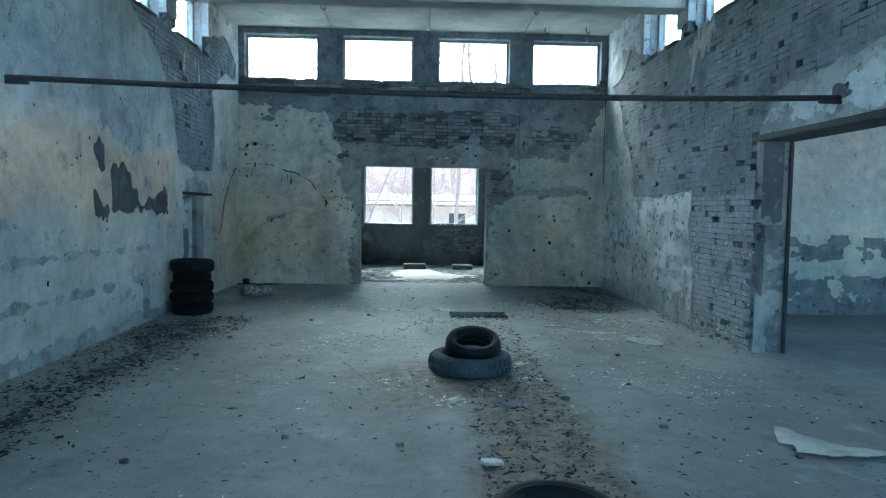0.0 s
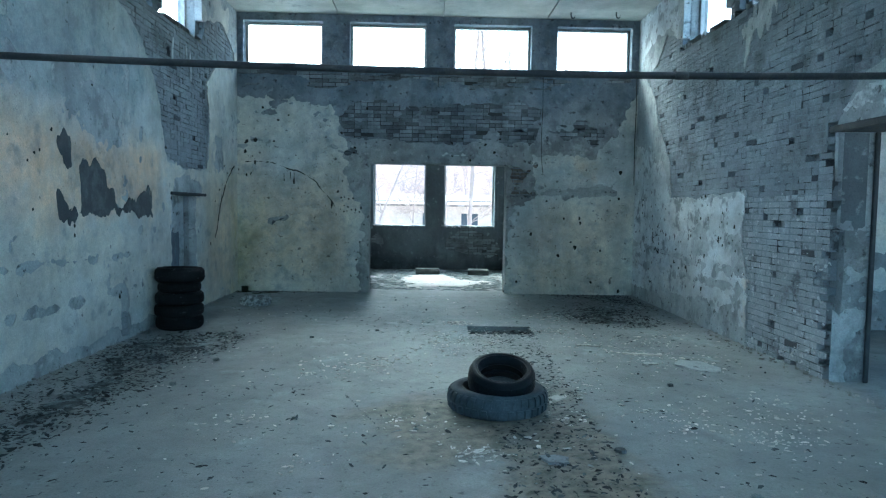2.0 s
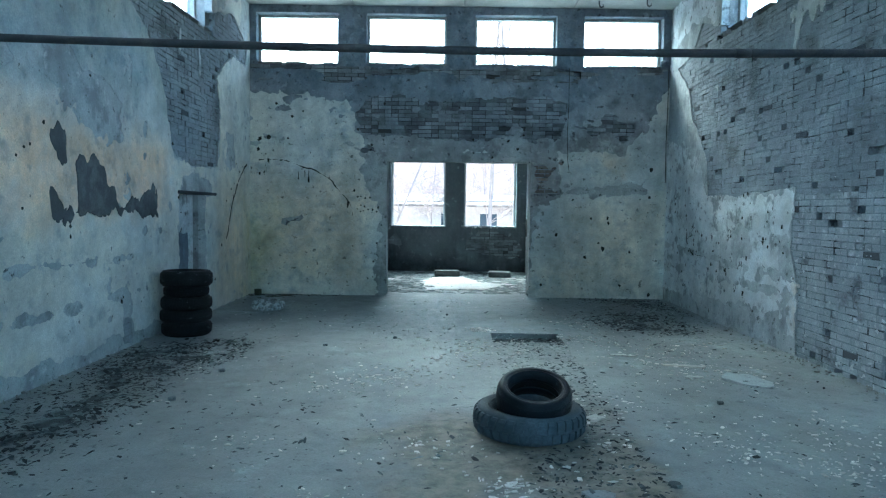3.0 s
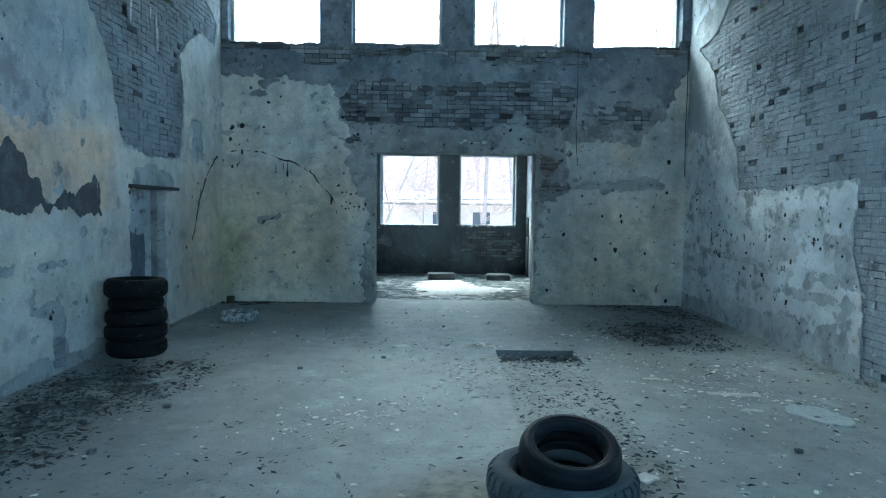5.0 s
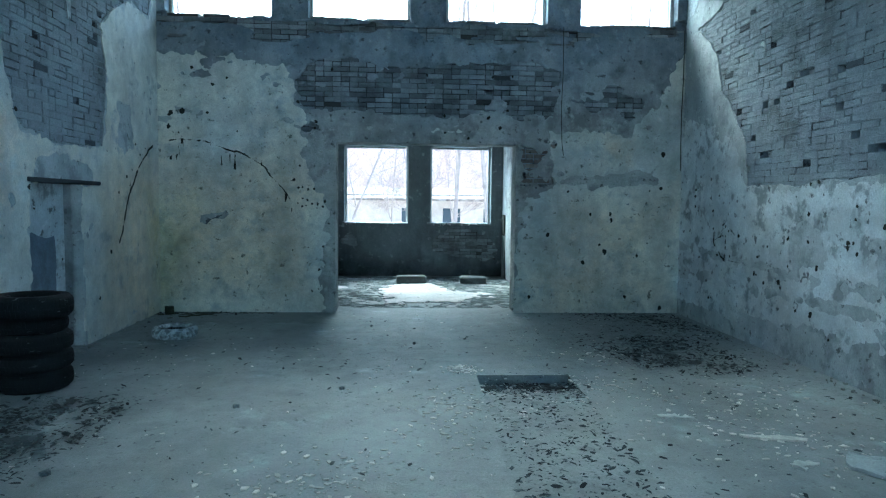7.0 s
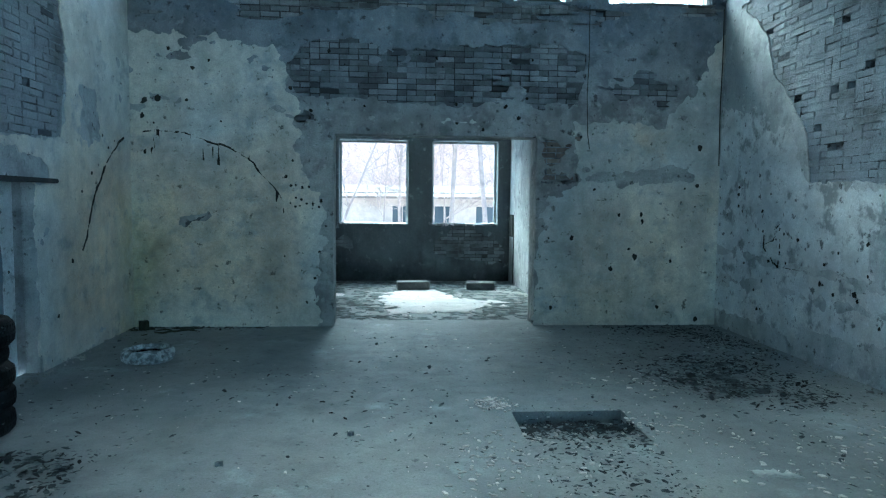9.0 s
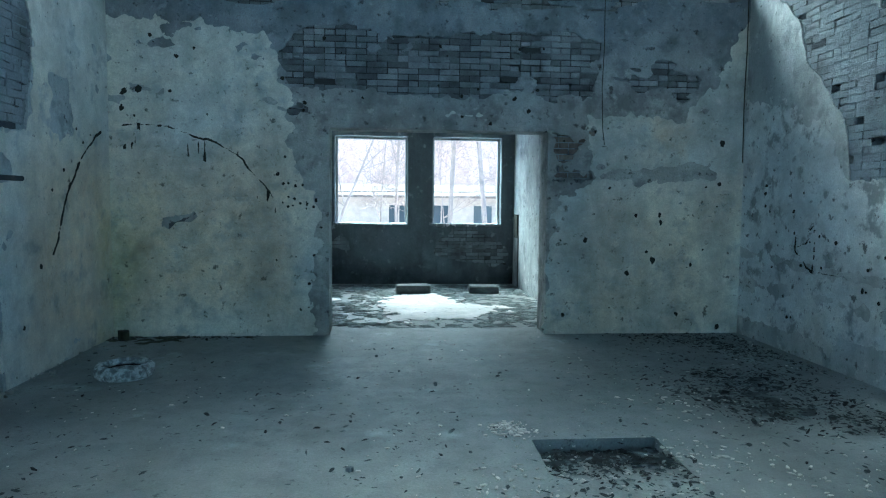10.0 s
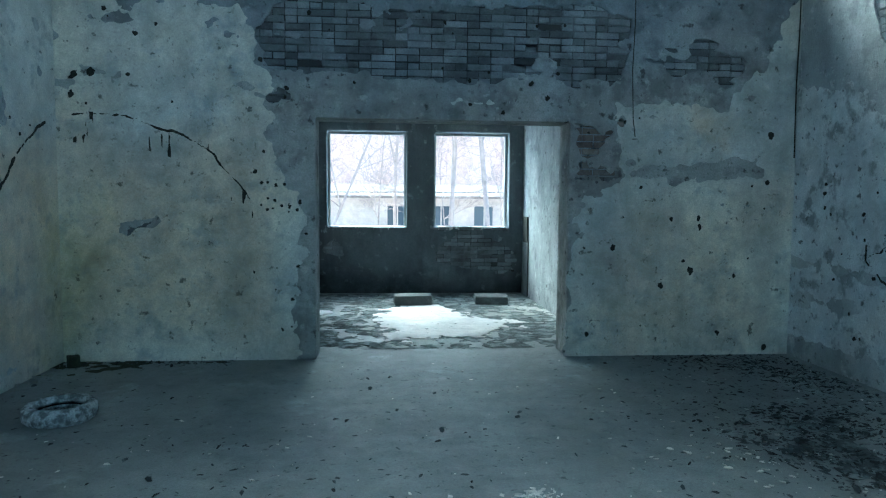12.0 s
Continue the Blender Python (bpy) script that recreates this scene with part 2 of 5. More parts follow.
PLINTH = surface("damp_concrete", (0.11, 0.116, 0.118), [((0.20, 0.206, 0.21), 4.0, 0.5, 0.66, 7, ONE)], bump=0.7)
BLOCKS = surface("cast_concrete", (0.36, 0.36, 0.34), [((0.20, 0.20, 0.19), 3.0, 0.5, 0.68, 6, ONE)], bump=0.6)
CEIL = surface("ceiling_limewash", (0.56, 0.57, 0.53), [((0.40, 0.42, 0.38), 0.7, 0.45, 0.65, 5, ONE), ((0.25, 0.26, 0.24), 2.5, 0.62, 0.74, 6, ONE)], bump=0.25)
SNOW = surface("thin_snow", (0.87, 0.83, 0.82), [((0.62, 0.61, 0.62), 7.0, 0.58, 0.68, 5, ONE)], bump=0.5)
RUBBER = surface("tyre_rubber", (0.009, 0.0095, 0.0105), [((0.018, 0.019, 0.021), 3.0, 0.50, 0.75, 6, ONE), ((0.14, 0.146, 0.146), 11.0, 0.64, 0.70, 7, (1, 1, 2.5))], bump=0.35, rough=0.72, spec=0.14)
TYRETOP = surface("scuffed_rubber", (0.005, 0.0075, 0.011), [((0.009, 0.0135, 0.019), 3.0, 0.46, 0.70, 7, ONE), ((0.092, 0.111, 0.125), 11.0, 0.66, 0.73, 7, ONE)], bump=0.4, rough=0.5, spec=0.16)
DARKRENDER = surface("dark_blue_render", (0.150, 0.168, 0.182), [((0.22, 0.24, 0.252), 0.9, 0.44, 0.64, 9, ONE), ((0.085, 0.094, 0.102), 1.6, 0.46, 0.66, 9, TALL), ((0.31, 0.33, 0.34), 7.0, 0.60, 0.66, 8, ONE)], bump=1.0, dist=0.014, pits=0.4)
# Back room wall multiplied much darker below 0.30 m.
coats_and_light(DARKRENDER, [((0.18, 0.20, 0.22), (-4, 18.5, -1), (3, 20, 0.30), 0.22, 1.0)])
DUSTRUBBER = surface("dusty_rubber", (0.050, 0.064, 0.075), [((0.112, 0.136, 0.158), 2.5, 0.48, 0.70, 5, ONE)], bump=0.4, rough=0.75)
LIMERUBBER = surface("limed_rubber", (0.17, 0.178, 0.182), [((0.56, 0.575, 0.58), 17.0, 0.42, 0.58, 8, ONE)], bump=0.4, rough=0.85)
IRON = surface("rusty_iron", (0.036, 0.040, 0.044), [((0.075, 0.070, 0.066), 8.0, 0.5, 0.7, 5, ONE)], rough=0.65)
TIMBER = surface("weathered_timber", (0.42, 0.43, 0.42), [((0.20, 0.19, 0.18), 5.0, 0.5, 0.7, 5, (1, 1, 0.1))], bump=0.5)
LIME = surface("plaster_chips", (0.700, 0.670, 0.620), [((0.446, 0.430, 0.400), 7.0, 0.5, 0.7, 4, ONE)], island=0.35)
LEAF = surface("dry_leaves", (0.032, 0.040, 0.044), [((0.13, 0.150, 0.154), 6.0, 0.52, 0.66, 3, ONE)], island=0.75, odd=(0.26, 0.28, 0.28))
MOSS = surface("dark_moss", (0.029, 0.033, 0.018), [((0.057, 0.061, 0.029), 9.0, 0.5, 0.7, 4, ONE)], bump=0.9)
MOULD = surface("black_mould", (0.022, 0.024, 0.018), [((0.06, 0.065, 0.05), 12.0, 0.55, 0.7, 4, ONE)], bump=0.8)
BARK = surface("pale_bark", (0.30, 0.215, 0.175), [((0.20, 0.145, 0.12), 4.0, 0.5, 0.7, 4, ONE)])
SHEET = surface("torn_linoleum", (0.58, 0.58, 0.545), [((0.38, 0.385, 0.365), 3.0, 0.5, 0.65, 6, ONE)], bump=0.4)
HOUSE = surface("house_render", (0.47, 0.345, 0.265), [((0.36, 0.27, 0.21), 0.4, 0.5, 0.7, 5, TALL)])
ROOFM = surface("dark_roof_sheet", (0.16, 0.115, 0.09), [((0.36, 0.28, 0.23), 1.0, 0.5, 0.6, 6, ONE)])
WOODS = surface("far_bare_woods", (0.50, 0.31, 0.235), [((0.58, 0.38, 0.30), 0.12, 0.45, 0.6, 6, TALL)], grain=4.0)
PANE, PN, PL, PB = nodes_of("dark_house_pane")
PB.inputs["Base Color"].default_value, PB.inputs["Roughness"].default_value = (0.03, 0.035, 0.04, 1), 0.15


# ---- building blocks ----
def link(name, bm, material, parent=None, label=""):
    me = bpy.data.meshes.new(name)
    bm.to_mesh(me)
    bm.free()
    me.materials.append(material)
    ob = new(name, me)
    if parent:
        ob.parent = parent
    if label:
        ob["label"] = label
    return ob


def part(name, bm, material, parent, label=""):
    return link(name, bm, material, parent, label)


def raw(name, verts, faces, material, parent=None, label=""):
    me = bpy.data.meshes.new(name)
    me.from_pydata(verts, [], faces)
    me.update()
    me.materials.append(material)
    ob = new(name, me)
    if parent:
        ob.parent = parent
    if label:
        ob["label"] = label
    return ob


def add_box(bm, lo, hi, bevel=0.0, jitter=0.0, rnd=random):
    c = [(a + b) / 2 for a, b in zip(lo, hi)]
    s = [b - a for a, b in zip(lo, hi)]
    r = bmesh.ops.create_cube(bm, size=1, matrix=Matrix.Translation(c) @ Matrix.Diagonal((*s, 1)))
    vs = r["verts"]
    if bevel:
        es = list({e for v in vs for e in v.link_edges})
        vs = bmesh.ops.bevel(bm, geom=es, offset=bevel, segments=2, affect="EDGES")["verts"]
    if jitter:
        for v in vs:
            v.co += Vector([rnd.uniform(-jitter, jitter) for _ in range(3)])


def box(lo, hi, bevel=0.0, jitter=0.0):
    bm = bmesh.new()
    add_box(bm, lo, hi, bevel, jitter)
    return bm


def vnoise(x, y, seed=0):
    x, y = np.asarray(x, float), np.asarray(y, float)
    xi, yi = np.floor(x).astype(np.int64), np.floor(y).astype(np.int64)
    fx, fy = x - xi, y - yi
    fx, fy = fx * fx * (3 - 2 * fx), fy * fy * (3 - 2 * fy)

    def h(a, b):
        n = (a * 374761393 + b * 668265263 + seed * 1442695041) & 0xFFFFFFFF
        n = ((n ^ (n >> 13)) * 1274126177) & 0xFFFFFFFF
        return ((n ^ (n >> 16)) & 0xFFFF) / 65535.0
    top = h(xi, yi) * (1 - fx) + h(xi + 1, yi) * fx
    bot = h(xi, yi + 1) * (1 - fx) + h(xi + 1, yi + 1) * fx
    return top * (1 - fy) + bot * fy


def fbm(x, y, seed=0, octaves=4):
    x, y = np.asarray(x, float), np.asarray(y, float)
    out, amp, f = 0.0, 0.5, 1.0
    for o in range(octaves):
        out = out + amp * (vnoise(x * f, y * f, seed + 17 * o) - 0.5)
        amp, f = amp * 0.55, f * 2.1
    return out


def poly_in(U, V, pts):
    """Signed distance to a polygon, positive inside."""
    d = np.full(np.shape(U), 1e9)
    inside = np.zeros(np.shape(U), bool)
    for (x0, y0), (x1, y1) in zip(pts, pts[1:] + pts[:1]):
        ex, ey = x1 - x0, y1 - y0
        t = np.clip(((U - x0) * ex + (V - y0) * ey) / (ex * ex + ey * ey + 1e-12), 0, 1)
        d = np.minimum(d, np.hypot(U - x0 - t * ex, V - y0 - t * ey))
        cross = ((y0 > V) != (y1 > V)) & (U < (x1 - x0) * (V - y0) / ((y1 - y0) if y1 != y0 else 1e-12) + x0)
        inside ^= cross
    return np.where(inside, d, -d)


def rect_in(U, V, r):
    u0, v0, u1, v1 = r
    return np.minimum(np.minimum(U - u0, u1 - U), np.minimum(V - v0, v1 - V))


class Frame:
    """A wall's inner face: origin, the way u runs, and the way into the room; v is z."""
    def __init__(self, o, u, n):
        self.o, self.u, self.n = Vector(o), Vector(u), Vector(n)

    def at(self, u, v, d=0.0):
        return self.o + self.u * u + Vector((0, 0, v)) + self.n * d


FAR = Frame((0, 14.0, 0), (1, 0, 0), (0, -1, 0))
LEFT = Frame((-3.47, 0, 0), (0, 1, 0), (1, 0, 0))
RIGHT = Frame((4.19, 0, 0), (0.015, 1, 0), (-1, 0, 0))
BACKROOM = Frame((0, 19.05, 0), (1, 0, 0), (0, -1, 0))


def core_wall(name, fr, u0, u1, v0, v1, thick, holes, material, front=0.0):
    us = sorted({u0, u1, *[c for h in holes for c in (h[0], h[2]) if u0 < c < u1]})
    vs = sorted({v0, v1, *[c for h in holes for c in (h[1], h[3]) if v0 < c < v1]})
    solid = [[not any(h[0] <= (a + b) / 2 <= h[2] and h[1] <= (c + d) / 2 <= h[3] for h in holes)
              for c, d in zip(vs, vs[1:])] for a, b in zip(us, us[1:])]
    verts, faces, index = [], [], {}

    def vid(u, v, d):
        k = (u, v, d)
        if k not in index:
            index[k] = len(verts)
            verts.append(tuple(fr.at(u, v, d)))
        return index[k]

    def ok(i, j):
        return 0 <= i < len(us) - 1 and 0 <= j < len(vs) - 1 and solid[i][j]
    for i in range(len(us) - 1):
        for j in range(len(vs) - 1):
            if not solid[i][j]:
                continue
            a, b, c, d = us[i], us[i + 1], vs[j], vs[j + 1]
            for dep in (front, -thick):
                faces.append([vid(a, c, dep), vid(b, c, dep), vid(b, d, dep), vid(a, d, dep)])
            for di, dj, p, q in ((-1, 0, (a, c), (a, d)), (1, 0, (b, c), (b, d)), (0, -1, (a, c), (b, c)), (0, 1, (a, d), (b, d))):
                if not ok(i + di, j + dj):
                    faces.append([vid(*p, front), vid(*q, front), vid(*q, -thick), vid(*p, -thick)])
    bm = bmesh.new()
    bv = [bm.verts.new(v) for v in verts]
    for f in faces:
        bm.faces.new([bv[i] for i in f])
    bmesh.ops.recalc_face_normals(bm, faces=bm.faces)
    return tagged(link(name, bm, material), kind="structure")


def skin(name, fr, u0, u1, v0, v1, mask, material, parent=None, depth=0.02, step=0.05, wave=0.006, base=0.0, label="", seed=3, sink=0.004, ragged=0.0):
    """A layer with a ragged outline on a wall: kept where mask(U, V) > 0."""
    nu, nv = max(2, int(round((u1 - u0) / step)) + 1), max(2, int(round((v1 - v0) / step)) + 1)
    us, vs = np.linspace(u0, u1, nu), np.linspace(v0, v1, nv)
    U, V = np.meshgrid(us, vs, indexing="ij")
    F = mask(U, V)
    if ragged:
        F = F + ragged * (fbm(U * 6.0, V * 6.0, seed + 71, 4) + 0.35 * fbm(U * 17.0, V * 17.0, seed + 72, 2))
    F = np.where(np.abs(F) < 1e-6, 1e-6, F)
    verts, faces, gid, eid = [], [], {}, {}

    def put(u, v, d):
        verts.append(tuple(fr.at(u, v, d)))
        return len(verts) - 1

    W = base + depth + wave * 2 * fbm(U * 1.3, V * 1.3, seed)

    def grid(i, j):
        if (i, j) not in gid:
            gid[i, j] = put(us[i], vs[j], W[i, j])
        return gid[i, j]

    def cut(a, b):
        k = (min(a, b), max(a, b))
        if k not in eid:
            (i, j), (p, q) = k
            t = F[i, j] / (F[i, j] - F[p, q])
            u, v = us[i] + t * (us[p] - us[i]), vs[j] + t * (vs[q] - vs[j])
            d = W[i, j] + t * (W[p, q] - W[i, j])
            eid[k] = (put(u, v, d), put(u, v, base - sink))
        return eid[k]
    P = F > 0
    n = P[:-1, :-1].astype(int) + P[1:, :-1] + P[1:, 1:] + P[:-1, 1:]
    for i, j in zip(*np.nonzero(n == 4)):
        faces.append((grid(i, j), grid(i + 1, j), grid(i + 1, j + 1), grid(i, j + 1)))
    for i, j in zip(*np.nonzero((n > 0) & (n < 4))):
        ring = [(i, j), (i + 1, j), (i + 1, j + 1), (i, j + 1)]
        face, cuts = [], []
        for a, b in zip(ring, ring[1:] + ring[:1]):
            if P[a]:
                face.append(grid(*a))
            if P[a] != P[b]:
                c = cut(a, b)
                face.append(c[0])
                cuts.append((c, P[a]))
        faces.append(tuple(face))
        for k in range(0, len(cuts) - 1, 2):
            (c0, _), (c1, _) = cuts[k], cuts[k + 1]
            faces.append((c0[0], c0[1], c1[1], c1[0]))
    ob = raw(name, verts, faces, material, parent, label)
    return ob


class Ground:
    """The floor as a sheet: u is x, v is y."""
    def at(self, u, v, d=0.0):
        return Vector((u, v, d))


FLOORF = Ground()


def line_in(U, V, pts, width):
    """Positive within width of a broken line."""
    d = np.full(np.shape(U), 1e9)
    for (x0, y0), (x1, y1) in zip(pts, pts[1:]):
        ex, ey = x1 - x0, y1 - y0
        t = np.clip(((U - x0) * ex + (V - y0) * ey) / (ex * ex + ey * ey), 0, 1)
        d = np.minimum(d, np.hypot(U - x0 - t * ex, V - y0 - t * ey))
    return width - d


def brick_verts(length, height, flange, rnd):
    """One brick with its share of the mortar bed; front face near y = 0."""
    j = rnd.uniform(0.003, 0.008)
    hl, hh = length / 2, height / 2
    il, ih = hl - j, hh - j

    def ring(a, b, y, jit=0.0, jy=0.0):
        return [(sx * a + rnd.uniform(-jit, jit), y + rnd.uniform(-jy, jy), sz * b + rnd.uniform(-jit, jit))
                for sx, sz in ((-1, -1), (1, -1), (1, 1), (-1, 1))]
    v = ring(hl, hh, -0.097) + ring(hl, hh, flange) + ring(il, ih, flange, 0.003) + ring(il - 0.003, ih - 0.003, 0.0, 0.006, 0.006)
    f, slot = [], []
    for k in range(3):
        for i in range(4):
            n = (i + 1) % 4
            f.append((4 * k + i, 4 * k + n, 4 * k + 4 + n, 4 * k + 4 + i))
            slot.append(0 if k == 2 else 1)
    f.append((12, 13, 14, 15))
    slot.append(0)
    return v, f, slot


def bricks_on(fr, u0, u1, v0, v1, keep, parent, stretch, material, seed, miss=0.025, most=290, course=0.0735, head=0.126, mortar=None, joints=(0.0, 0.0, -0.001, -0.001, -0.002, -0.003, -0.005, -0.010, -0.03)):
    """Courses of bricks where keep(u, v) says so. Those in the stretch (u0, v0, u1, v1) are single parts; the rest is one mesh."""
    rnd, mortar = random.Random(seed), mortar or MORTAR
    kinds = {}
    for size, length in (("long", 2 * head), ("short", head)):
        for k in range(12):
            v, f, slot = brick_verts(length, course, rnd.choice(joints), rnd)
            me = bpy.data.meshes.new("brick")
            me.from_pydata(v, [], f)
            me.materials.append(material)
            me.materials.append(mortar)
            me.polygons.foreach_set("material_index", slot)
            kinds.setdefault(size, []).append((me, v, f, slot))
    basis = Matrix((fr.n.cross(Vector((0, 0, 1))), fr.n, Vector((0, 0, 1)))).transposed()
    verts, faces, slots, singles = [], [], [], 0
    row, v = 0, v0 + course / 2
    while v < v1:
        u = u0 - (head if row % 2 else 0.0)
        while u < u1:
            size = "short" if rnd.random() < 0.46 else "long"
            length = 2 * head if size == "long" else head
            c = u + length / 2
            u += length
            dip, gone = rnd.uniform(-0.007, 0.003), rnd.random() < (miss * 2 if size == "short" else miss * 0.25)
            me, bv, bf, bs = rnd.choice(kinds[size])
            if c - length / 2 < u0 - 0.001 or c + length / 2 > u1 + 0.001 or gone or not keep(c, v, length):
                continue
            place = fr.at(c, v, dip)
            if stretch[0] < c < stretch[2] and stretch[1] < v < stretch[3] and singles < most:
                ob = new("brick", me)
                ob.parent = parent
                ob.matrix_local = Matrix.Translation(place) @ basis.to_4x4()
                singles += 1
            else:
                o = len(verts)
                verts += [tuple(place + basis @ Vector(p)) for p in bv]
                faces += [tuple(i + o for i in q) for q in bf]
                slots += bs
        row, v = row + 1, v + course
    if faces:
        ob = raw("brickwork", verts, faces, material, parent)
        ob.data.materials.append(mortar)
        ob.data.polygons.foreach_set("material_index", slots)
        ob["kind"] = "stuff"

# ---- the large structure ----
UP_Z0, UP_Z1, CEIL_Z = 4.33, 5.26, 5.40
FAR_WIN = [(-3.33, UP_Z0, -1.80, UP_Z1), (-1.28, UP_Z0, 0.21, UP_Z1), (0.74, UP_Z0, 2.26, UP_Z1), (2.76, UP_Z0, 4.24, UP_Z1)]
DOORWAY = (-0.88, -0.5, 1.83, 2.55)
LEFT_WIN = [(10.40 - 2.03 * k, UP_Z0, 11.97 - 2.03 * k, UP_Z1) for k in range(8)]
RIGHT_WIN = [(10.07 - 2.03 * k, UP_Z0, 11.65 - 2.03 * k, UP_Z1) for k in range(8)]
NICHE = (10.58, -0.5, 11.65, 1.82)
SIDE_OPEN = (2.4, -0.5, 7.32, 2.56)
BACK_Y = -6.0
BACK_WIN = [(-1.20, 1.19, 0.24, 2.94), (0.73, 1.19, 2.12, 2.94)]

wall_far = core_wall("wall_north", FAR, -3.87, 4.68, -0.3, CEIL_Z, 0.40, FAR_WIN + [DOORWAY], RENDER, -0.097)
wall_left = core_wall("wall_west", LEFT, BACK_Y, 14.096, -0.3, CEIL_Z, 0.38, LEFT_WIN + [NICHE], RENDER, -0.097)
wall_right = core_wall("wall_east", RIGHT, BACK_Y, 14.096, -0.3, CEIL_Z, 0.38, RIGHT_WIN + [SIDE_OPEN], RENDER, -0.097)
# Unseen south wall; its gate-sized opening is added to let in fill light.
wall_back = core_wall("wall_south", Frame((0, BACK_Y, 0), (1, 0, 0), (0, 1, 0)), -3.87, 4.68, -0.3, CEIL_Z, 0.4, [(-2.7, 0.0, 3.5, 4.1)], LIMEWASH)


def outside(U, V, holes):
    f = np.full(np.shape(U), 9.0)
    for h in holes:
        f = np.minimum(f, -rect_in(U, V, h))
    return f


# -- far wall: bricks, grey render, limewash --
def far_bare(U, V):
    rag = 0.55 * fbm(U * 1.6, V * 2.6, 11, 5)
    zone = poly_in(U, V, [(-1.55, 3.45), (-1.05, 3.80), (0.0, 3.76), (2.12, 3.82), (2.52, 3.5), (2.50, 2.92), (1.7, 2.98), (0.6, 2.92), (-0.34, 2.95), (-1.35, 3.05)]) + rag * 0.75
    sill = 0.10 - np.abs(V - 4.22) + 0.5 * fbm(U * 1.2, V * 6, 12, 4)
    red = rect_in(U, V, (1.92, 2.03, 2.34, 2.50)) - 0.02 + 0.75 * fbm(U * 5, V * 7, 13, 5)
    jag = 0.08 - np.hypot((U + 1.33) * 0.7, V - 2.72) + 0.25 * fbm(U * 5, V * 5, 14)
    right = poly_in(U, V, [(2.6, 3.35), (3.2, 3.45), (3.75, 3.3), (3.6, 2.95), (2.9, 2.9)]) - 0.10 + 0.8 * fbm(U * 2.2, V * 5, 15)
    smear = 0.34 - 2.2 * fbm(U * 2.6, V * 4.5, 16, 5)
    return np.maximum.reduce([np.minimum(zone, smear), sill, red, jag, np.minimum(right, smear)])


def far_render(U, V):
    return np.minimum(-far_bare(U, V), outside(U, V, FAR_WIN + [DOORWAY]))


def far_lime(U, V):
    rag = 0.30 * fbm(U * 2.2, V * 2.2, 21, 5)
    left = poly_in(U, V, [(-3.6, -0.3), (-3.6, 3.74), (-2.5, 3.77), (-1.62, 3.62), (-1.48, 3.29), (-1.50, 3.01), (-1.29, 2.80), (-1.36, 2.56),
                          (-1.47, 2.38), (-1.26, 2.03), (-1.08, 1.82), (-0.98, 1.46), (-1.05, 0.6), (-0.93, -0.3)])
    right = poly_in(U, V, [(1.88, -0.3), (1.92, 1.1), (2.0, 1.8), (2.40, 1.9), (2.35, 2.1), (2.29, 2.79), (3.5, 2.80), (3.80, 3.06), (3.98, 3.28), (4.12, 3.62), (4.40, 3.92), (4.55, 3.95), (4.55, -0.3)])
    stripe = poly_in(U, V, [(2.45, 1.95), (3.1, 1.93), (3.98, 2.0), (3.95, 2.2), (3.2, 2.12), (2.5, 2.08)]) + 0.12 * fbm(U * 4, V * 8, 22)
    spots = 2.4 * fbm(U * 3.6, V * 6.0, 23, 5) - 0.88 + 0.52 * np.clip(V - 2.2, 0, 0.8)
    chip = poly_in(U, V, [(-2.86, 1.46), (-2.5, 1.47), (-2.78, 1.29)])
    over = poly_in(U, V, [(-0.6, 2.6), (1.8, 2.6), (1.7, 2.98), (0.9, 2.85), (0.1, 2.95), (-0.5, 2.8)]) - 0.22 + 0.5 * fbm(U * 2.5, V * 4, 24)
    f = np.maximum.reduce([left + rag, right + rag, over])
    return np.minimum.reduce([f, -stripe, -spots, -chip, outside(U, V, FAR_WIN + [DOORWAY]) - 0.004, far_render(U, V) - 0.012])


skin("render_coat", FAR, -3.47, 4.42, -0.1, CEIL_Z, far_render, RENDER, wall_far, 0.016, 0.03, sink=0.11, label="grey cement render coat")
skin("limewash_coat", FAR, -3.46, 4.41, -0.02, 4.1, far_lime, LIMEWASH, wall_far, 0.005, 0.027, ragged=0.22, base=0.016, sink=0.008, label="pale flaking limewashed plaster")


# -- left wall --
def left_bare(U, V):
    rag = 0.35 * fbm(U * 2.0, V * 2.2, 31, 5)
    zone = poly_in(U, V, [(8.3, 4.45), (9.0, 4.12), (9.6, 3.78), (9.98, 3.38), (10.22, 2.99), (10.36, 2.4), (10.5, 2.27), (12.18, 2.29), (12.30, 2.75),
                          (12.32, 3.21), (12.18, 3.75), (12.5, 4.0), (13.1, 4.25), (13.7, 4.2), (13.75, 4.55), (13.0, 4.9), (12.0, 4.7), (11.0, 4.5)])
    low = poly_in(U, V, [(8.95, 0.02), (9.2, 0.02), (9.2, 0.33), (9.0, 0.36)]) + 0.15 * fbm(U * 6, V * 6, 33)
    return np.maximum(zone + rag * 0.55, low)


def left_render(U, V):
    return np.minimum(-left_bare(U, V), outside(U, V, LEFT_WIN + [NICHE]))


